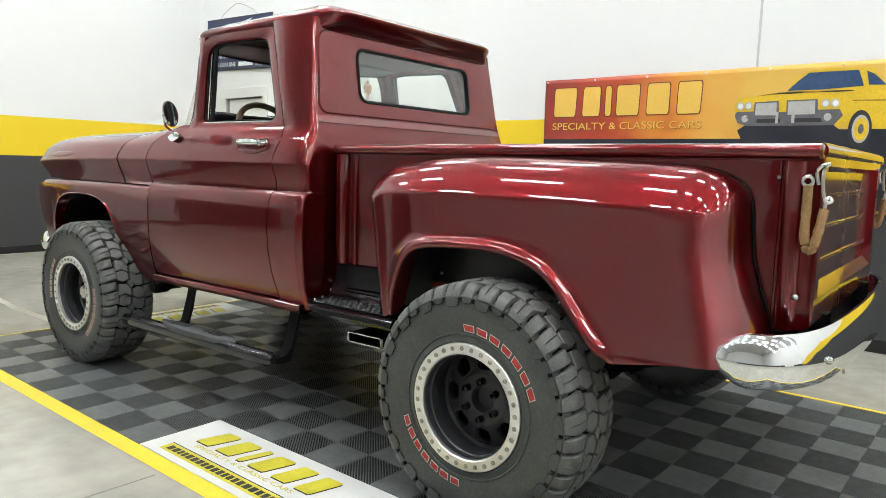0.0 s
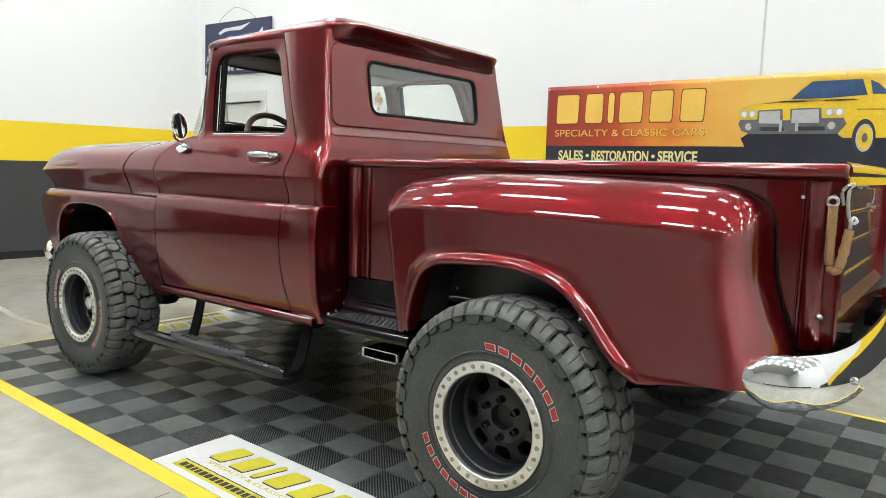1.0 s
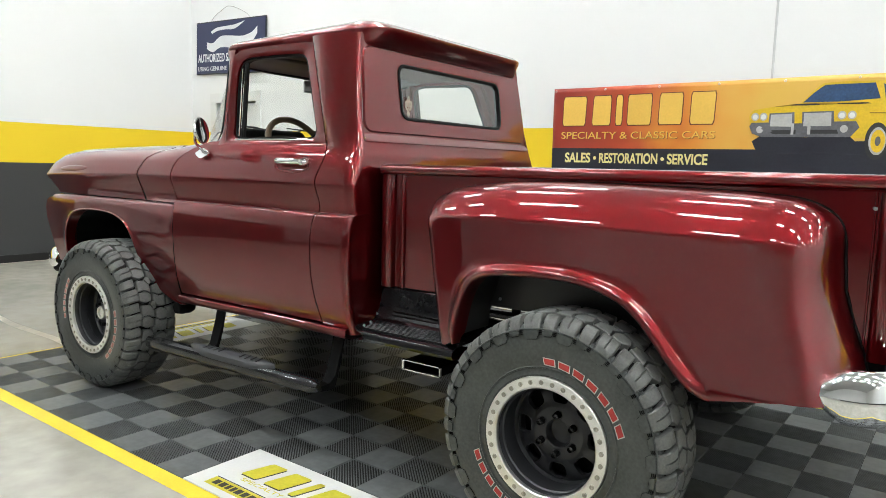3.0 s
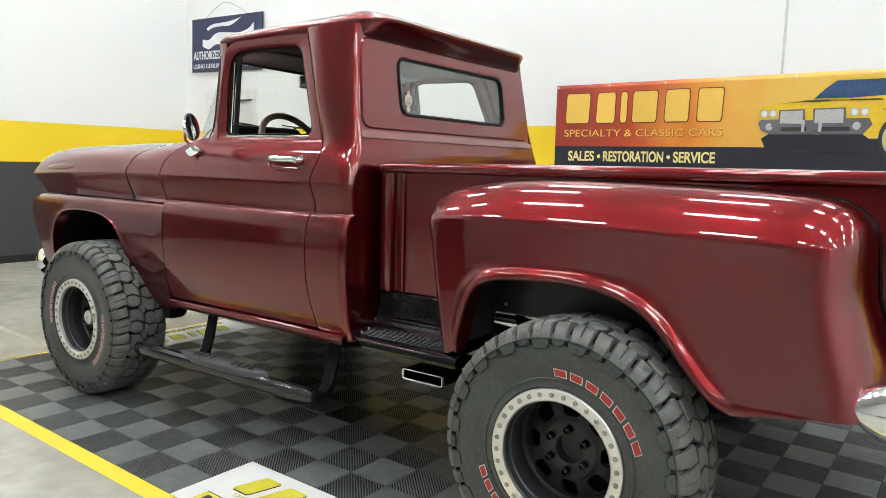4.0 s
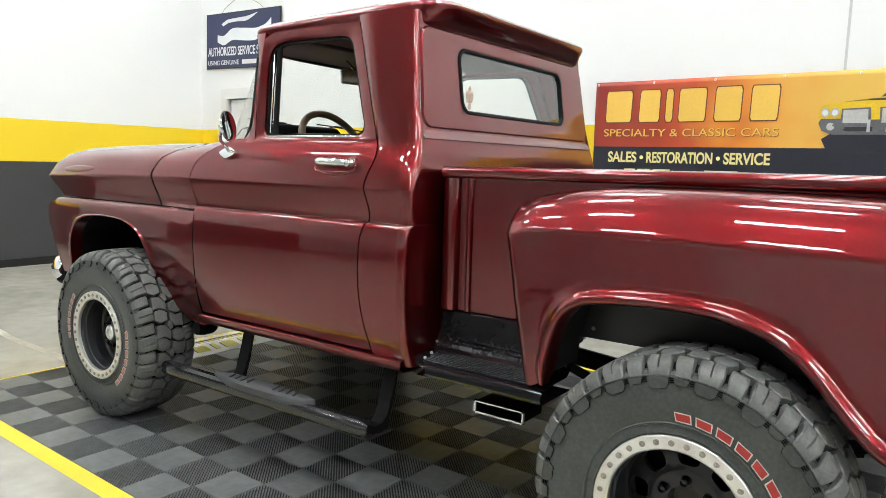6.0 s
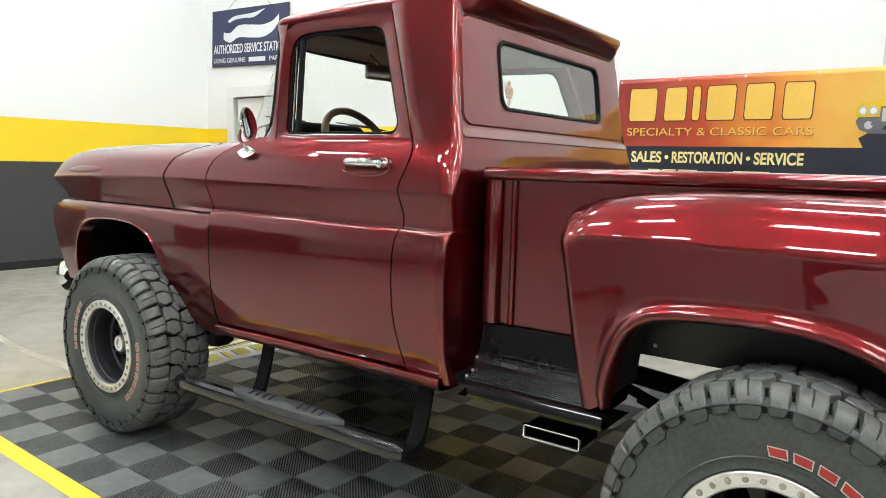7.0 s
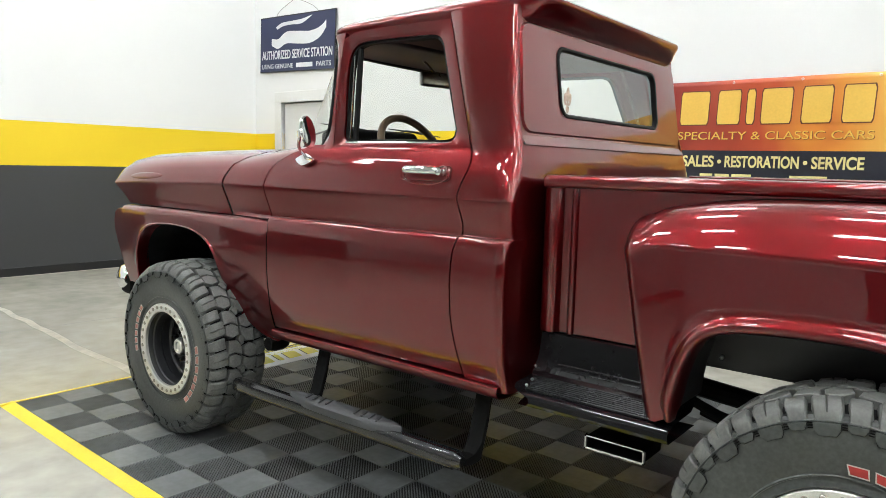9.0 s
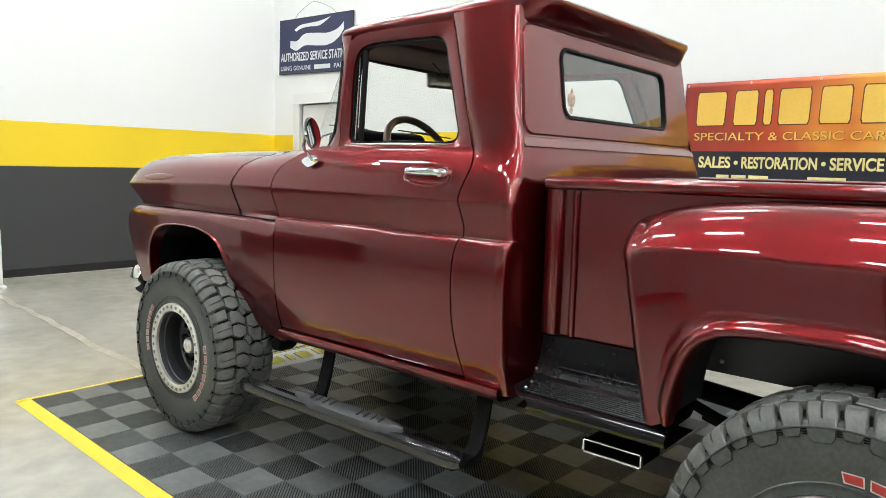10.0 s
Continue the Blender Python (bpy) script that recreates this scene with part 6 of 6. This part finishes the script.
for word, x0, wd in (("SALES", 0.145, 0.26), ("RESTORATION", 0.49, 0.55), ("SERVICE", 1.125, 0.345)):
    lettering(word, 0.092, LETTER_CREAM, banner, Matrix.Translation((x0, 0.402, 0.006)), width=wd, drape=ripple, bold=0.028)
for cx in (0.447, 1.083):
    bm = bmesh.new()
    flat_shape(bm, [(cx + 0.016 * math.cos(a * math.pi / 6), 0.447 + 0.016 * math.sin(a * math.pi / 6)) for a in range(12)], 0.006)
    part("dot", bm, LETTER_CREAM, banner, weld=0)
for x0, x1 in ((0.30, 0.40), (0.42, 0.53), (0.55, 0.70), (0.98, 1.24)):
    bm = bmesh.new()
    flat_shape(bm, [(x0, 0.305), (x1, 0.305), (x1, 0.350), (x0, 0.350)], 0.006)
    part("number_bar", bm, LETTER_CREAM, banner, weld=0)
# printed yellow car
CAR = [
    ("car_body", CAR_YELLOW, 0.004, [(1.77, 0.80), (1.80, 0.842), (1.92, 0.862), (2.10, 0.880), (2.14, 0.885), (2.22, 0.97), (2.285, 1.028), (2.45, 1.036), (2.70, 1.030), (2.74, 0.98), (2.80, 0.90), (3.02, 0.86), (3.02, 0.62), (2.75, 0.60), (2.55, 0.62), (2.20, 0.63), (1.86, 0.64), (1.78, 0.72)]),
    ("car_hood", CAR_SHADE, 0.0052, [(1.92, 0.862), (2.10, 0.882), (2.30, 0.885), (2.52, 0.872), (2.30, 0.868), (2.10, 0.868)]),
    ("car_screen", CAR_BLUE, 0.0056, [(2.155, 0.890), (2.235, 0.968), (2.30, 1.015), (2.62, 1.018), (2.66, 0.905), (2.40, 0.890)]),
    ("car_screen", CAR_BLUE, 0.0056, [(2.69, 0.91), (2.67, 1.01), (2.72, 0.985), (2.80, 0.905)]),
    ("car_bumper", CAR_GREY, 0.006, [(1.775, 0.715), (1.79, 0.745), (2.52, 0.745), (2.545, 0.70), (2.49, 0.63), (1.87, 0.632), (1.80, 0.66)]),
    ("car_grille", CAR_GREY, 0.0062, [(1.915, 0.705), (1.92, 0.815), (2.10, 0.82), (2.11, 0.70)]),
    ("car_grille", CAR_SILVER, 0.007, [(1.93, 0.715), (1.93, 0.805), (2.085, 0.808), (2.09, 0.71)]),
    ("car_grille", CAR_GREY, 0.0062, [(2.155, 0.70), (2.155, 0.82), (2.37, 0.822), (2.38, 0.70)]),
    ("car_grille", CAR_SILVER, 0.007, [(2.17, 0.712), (2.17, 0.81), (2.355, 0.812), (2.36, 0.712)]),
    ("hood_scoop", PRINT_BLACK, 0.0066, [(2.07, 0.872), (2.10, 0.879), (2.25, 0.879), (2.28, 0.870), (2.18, 0.867)]),
    ("hood_scoop", PRINT_BLACK, 0.0066, [(2.38, 0.872), (2.40, 0.880), (2.58, 0.880), (2.61, 0.871), (2.50, 0.868)]),
    ("car_nose", CAR_YELLOW, 0.0068, [(2.105, 0.735), (2.11, 0.83), (2.155, 0.83), (2.16, 0.735)]),
    ("lower_vent", PRINT_BLACK, 0.0070, [(1.93, 0.655), (1.94, 0.685), (2.12, 0.685), (2.12, 0.655)]),
    ("lower_vent", PRINT_BLACK, 0.0070, [(2.20, 0.655), (2.20, 0.685), (2.40, 0.685), (2.41, 0.655)]),
    ("bumper_guard", CAR_SILVER, 0.0076, [(2.085, 0.650), (2.085, 0.735), (2.105, 0.735), (2.105, 0.650)]),
    ("bumper_guard", CAR_SILVER, 0.0076, [(2.200, 0.650), (2.200, 0.745), (2.222, 0.745), (2.222, 0.650)]),
    ("roof_line", CAR_YELLOW, 0.0066, [(2.22, 0.97), (2.285, 1.028), (2.45, 1.036), (2.70, 1.030), (2.69, 1.018), (2.45, 1.022), (2.29, 1.014), (2.235, 0.965)]),
    ("door_line", CAR_SHADE, 0.0066, [(2.60, 0.80), (2.60, 0.808), (3.01, 0.80), (3.01, 0.79)]),
    ("car_shadow", NAVY, 0.0045, [(1.80, 0.60), (1.86, 0.64), (2.49, 0.63), (2.55, 0.58), (3.02, 0.55), (3.02, 0.50), (1.85, 0.50)]),
]
for nm, mat, lift, pts in CAR:
    bm = bmesh.new()
    flat_shape(bm, pts, lift)
    part(nm, bm, mat, banner, weld=0)


def disc(nm, cx, cy, rx, ry, mat, lift):
    bm = bmesh.new()
    flat_shape(bm, [(cx + rx * math.cos(a * math.pi / 10), cy + ry * math.sin(a * math.pi / 10)) for a in range(20)], lift)
    part(nm, bm, mat, banner, weld=0)


for cx in (1.815, 1.877, 2.425, 2.490):
    disc("car_headlight", cx, 0.790, 0.029, 0.031, CAR_SILVER, 0.0068)
    disc("car_headlight", cx, 0.788, 0.019, 0.021, SIGN_WHITE, 0.0078)
for cx in (1.855, 2.445):
    disc("car_headlight", cx, 0.69, 0.026, 0.028, CAR_SILVER, 0.0072)
disc("car_wheel", 2.66, 0.60, 0.075, 0.135, PRINT_BLACK, 0.0074)
disc("car_wheel", 2.665, 0.60, 0.055, 0.10, CAR_SILVER, 0.0082)
disc("car_wheel", 2.668, 0.60, 0.045, 0.082, CAR_YELLOW, 0.009)
disc("car_wheel", 2.668, 0.60, 0.018, 0.035, CAR_GREY, 0.0098)
for k in range(7):
    bm = bmesh.new()
    lathe_x(bm, [(0, 0.010), (0.003, 0.009), (0.004, 0.005)], 12)
    bmesh.ops.transform(bm, matrix=Matrix.Translation((0.02 + k * 0.50, BAN_H - 0.022, 0.012)) @ pose(0, 0, 0, 0, -90, 0), verts=bm.verts)
    part("grommet", bm, STEEL, banner)

# Hanging enamel sign
SGN = ROOM @ Matrix.Translation((X_E - 0.03, 8.17, 2.545)) @ Matrix(((0, 0, -1, 0), (-1, 0, 0, 0), (0, 1, 0, 0), (0, 0, 0, 1))) @ pose(0, 0, 0, 0, 0, -1.8)
bm = bmesh.new()
block(bm, (0, 0, -0.012), (1.60, 0.73, 0.0), 0.004)
sign = tagged(finish("hanging_sign", bm, BLACK_SATIN, m=SGN), "dark blue enamel service sign hung from a wire", "sign")
bm = bmesh.new()
block(bm, (0.016, 0.016, -0.002), (1.584, 0.714, 0.003))
part("blue_field", bm, SIGN_BLUE, sign, "dark blue enamel face")
# the maker's mark as a plain sweeping shape
bm = bmesh.new()
tops = smooth_line([(0.36, 0.585, 0), (0.50, 0.635, 0), (0.70, 0.645, 0), (0.92, 0.655, 0), (1.14, 0.690, 0)], 5)
lows = smooth_line([(0.40, 0.555, 0), (0.52, 0.590, 0), (0.70, 0.600, 0), (0.92, 0.600, 0), (1.14, 0.685, 0)], 5)
skin(bm, [[(p.x, p.y, 0.006) for p in tops], [(p.x, p.y, 0.006) for p in lows]])
band = smooth_line([(0.27, 0.40, 0), (0.42, 0.37, 0), (0.60, 0.44, 0), (0.85, 0.43, 0), (1.10, 0.42, 0), (1.30, 0.47, 0), (1.42, 0.56, 0)], 5)
up, dn = [], []
for i, p in enumerate(band):
    t = 0.045 + 0.035 * math.sin(math.pi * i / (len(band) - 1))
    up.append((p.x, p.y + t, 0.006))
    dn.append((p.x, p.y - t, 0.006))
skin(bm, [up, dn])
part("maker_mark", bm, SIGN_WHITE, sign, "white sweeping maker's mark", weld=0)
lettering("AUTHORIZED SERVICE STATION", 0.115, SIGN_WHITE, sign, Matrix.Translation((0.05, 0.170, 0.005)), width=1.50, bold=0.015)
lettering("USING GENUINE", 0.060, SIGN_WHITE, sign, Matrix.Translation((0.05, 0.050, 0.005)), width=0.70)
lettering("PARTS", 0.060, SIGN_WHITE, sign, Matrix.Translation((1.24, 0.050, 0.005)), width=0.29)
bm = bmesh.new()
block(bm, (0.82, 0.052, 0.003), (1.16, 0.108, 0.006))
part("name_bar", bm, SIGN_WHITE, sign)
bm = bmesh.new()
tube(bm, smooth_line([(0.36, 0.73, -0.004), (0.45, 0.80, -0.004), (0.70, 0.90, -0.004), (0.80, 0.905, -0.004), (0.92, 0.88, -0.004), (1.14, 0.80, -0.004), (1.25, 0.73, -0.004)], 4), 0.004, 6)
part("hanging_wire", bm, ROPE, sign)

# White stand by the north wall
bm = bmesh.new()
block(bm, (-0.17, -0.06, 0.0), (0.17, 0.06, 0.03), 0.01)
block(bm, (-0.15, -0.035, 0.025), (0.15, 0.035, 0.62), 0.03, seg=3)
tagged(finish("floor_stand", bm, DOOR_WHITE, m=ROOM @ pose(-0.86, 7.72, 0)), "white upright floor stand near the dark wall", "floor stand")

# ---- interlocking floor tiles: each a thing of its own kind of plastic grid ----
SQ = 0.2035
T = 2 * SQ
NX, NY = 7, 14
PAD = ROOM @ Matrix.Translation((-1.585, 3.835, 0)) @ pose(0, 0, 0, 0, 0, 1.3)
bm = bmesh.new()
prism(bm, [(0, -NY * T, 0.001), (NX * T, -NY * T, 0.001), (NX * T, 0, 0.001), (0, 0, 0.001)], (0, 0, 0.004))
pad = tagged(finish("tile_floor_pad", bm, TILE_BLACK, m=PAD), "black and grey checked plastic tile floor pad", "floor pad", kind="structure")


def clip_bar(c, half_w, lo, hi):
    """The corners of a 45-degree bar at offset c, cut to a square."""
    out = []
    for o in (c - half_w, c + half_w):
        # line y = x + o within the square
        a = max(lo, lo - o)
        b = min(hi, hi - o)
        if b - a < 0.004:
            return None
        out.append(((a, a + o), (b, b + o)))
    return out


def tile_mesh():
    bm = bmesh.new()
    e = 0.0015
    for i in range(2):
        for j in range(2):
            x0, y0 = i * SQ + e, j * SQ + e
            x1, y1 = (i + 1) * SQ - e, (j + 1) * SQ - e
            if (i + j) % 2 == 0:
                vs = [bm.verts.new(p) for p in ((x0, y0, 0.005), (x1, y0, 0.005), (x1, y1, 0.005), (x0, y1, 0.005))]
                vt = [bm.verts.new(p) for p in ((x0 + 0.002, y0 + 0.002, 0.0125), (x1 - 0.002, y0 + 0.002, 0.0125), (x1 - 0.002, y1 - 0.002, 0.0125), (x0 + 0.002, y1 - 0.002, 0.0125))]
                bm.faces.new(vt)
                for k in range(4):
                    bm.faces.new((vs[k], vs[(k + 1) % 4], vt[(k + 1) % 4], vt[k]))
            else:
                w = x1 - x0
                n = 25
                step = 2 * w / n
                for k in range(n):
                    q = clip_bar(-w + step * (k + 0.5), step * 0.19, 0.0, w)
                    if not q:
                        continue
                    (a, b), (c, d) = q
                    pts = [(x0 + p[0], y0 + p[1]) for p in (a, b, d, c)]
                    lo = [bm.verts.new((p[0], p[1], 0.005)) for p in pts]
                    hi = [bm.verts.new((p[0], p[1], 0.0125)) for p in pts]
                    bm.faces.new(hi)
                    for m_ in range(4):
                        bm.faces.new((lo[m_], lo[(m_ + 1) % 4], hi[(m_ + 1) % 4], hi[m_]))
    return bm


TILE_ME = once("floor_tile", tile_mesh(), TILE_GREY)
PLAIN = {(0, r) for r in (6, 7, 8)} | {(c, 0) for c in (2, 3, 4)}
for i in range(NX):
    for j in range(NY):
        if (i, j) in PLAIN:
            continue
        shared("floor_tile", TILE_ME, pad, Matrix.Translation((i * T, -(j + 1) * T, 0)))

# Yellow edging ramps round the pad
def ramp(nm, a, b, out):
    bm = bmesh.new()
    a, b, out = Vector(a), Vector(b), Vector(out)
    rows = []
    for k in range(2):
        p = (a, b)[k]
        rows.append([p + Vector((0, 0, 0.001)), p + Vector((0, 0, 0.013)), p + out * 0.25 + Vector((0, 0, 0.0125)), p + out + Vector((0, 0, 0.002)), p + out + Vector((0, 0, 0.001))])
    skin(bm, rows)
    part(nm, bm, YELLOW_EDGE, pad, "yellow edging ramp")


W, L = NX * T, NY * T
ramp("edge_ramp", (-0.002, 0.03, 0), (-0.002, -L - 0.03, 0), (-0.068, 0, 0))
ramp("edge_ramp", (W + 0.002, 0.03, 0), (W + 0.002, -L - 0.03, 0), (0.068, 0, 0))
ramp("edge_ramp", (-0.07, 0.002, 0), (W + 0.07, 0.002, 0), (0, 0.055, 0))
ramp("edge_ramp", (-0.07, -L - 0.002, 0), (W + 0.07, -L - 0.002, 0), (0, -0.068, 0))


def printed_mat(m, length):
    """A white printed strip one tile wide; local x along it, y across."""
    bm = bmesh.new()
    block(bm, (0.003, 0.003, 0.005), (length - 0.003, T - 0.003, 0.0135), 0.002)
    ob = tagged(finish("printed_floor_mat", bm, MAT_WHITE, m=m), "white floor mat with yellow and black print", "floor mat", "printed mats on the pad")
    # brand word as six plain yellow slabs with dark shade
    x = 0.16
    for wd in (0.115, 0.125, 0.045, 0.125, 0.115, 0.11):
        for dx, dy, z, mat, nm in ((0.006, -0.007, 0.0142, PRINT_BLACK, "slab_shade"), (0, 0, 0.0150, PRINT_YELLOW, "yellow_slab")):
            bm = bmesh.new()
            slab_shape(bm, wd / 2 * 0.84, 0.075, lambda a, b: (x + wd / 2 + a + b * 0.25 + dx, 0.262 + b + dy, z))
            part(nm, bm, mat, ob, weld=0)
        x += wd + 0.03
    lettering("SPECIALTY & CLASSIC CARS", 0.024, PRINT_YELLOW, ob, Matrix.Translation((0.20, 0.145, 0.0145)), width=0.66, depth=0.0003)
    bm = bmesh.new()
    block(bm, (0.10, 0.040, 0.0135), (length - 0.10, 0.105, 0.0142))
    bar = part("yellow_bar", bm, PRINT_YELLOW, ob)
    bm = bmesh.new()
    xx = 0.13
    rng = random.Random(2)
    while xx < length - 0.16:
        wd = rng.uniform(0.020, 0.032)
        prism(bm, [(xx, 0.055, 0.0143), (xx + wd, 0.055, 0.0143), (xx + wd, 0.09, 0.0143), (xx, 0.09, 0.0143)], (0, 0, 0.0006))
        xx += wd + 0.010
    part("address_bar", bm, PRINT_BLACK, bar, weld=0)
    bm = bmesh.new()
    block(bm, (0.10, 0.107, 0.0135), (length - 0.10, 0.112, 0.0143))
    part("black_line", bm, PRINT_BLACK, ob)
    return ob


printed_mat(PAD @ Matrix.Translation((0, -6 * T, 0)) @ pose(0, 0, 0, 0, 0, -90) @ Matrix.Translation((0, 0, 0)), 3 * T)
printed_mat(PAD @ Matrix.Translation((5 * T, 0, 0)) @ pose(0, 0, 0, 0, 0, 180), 3 * T)
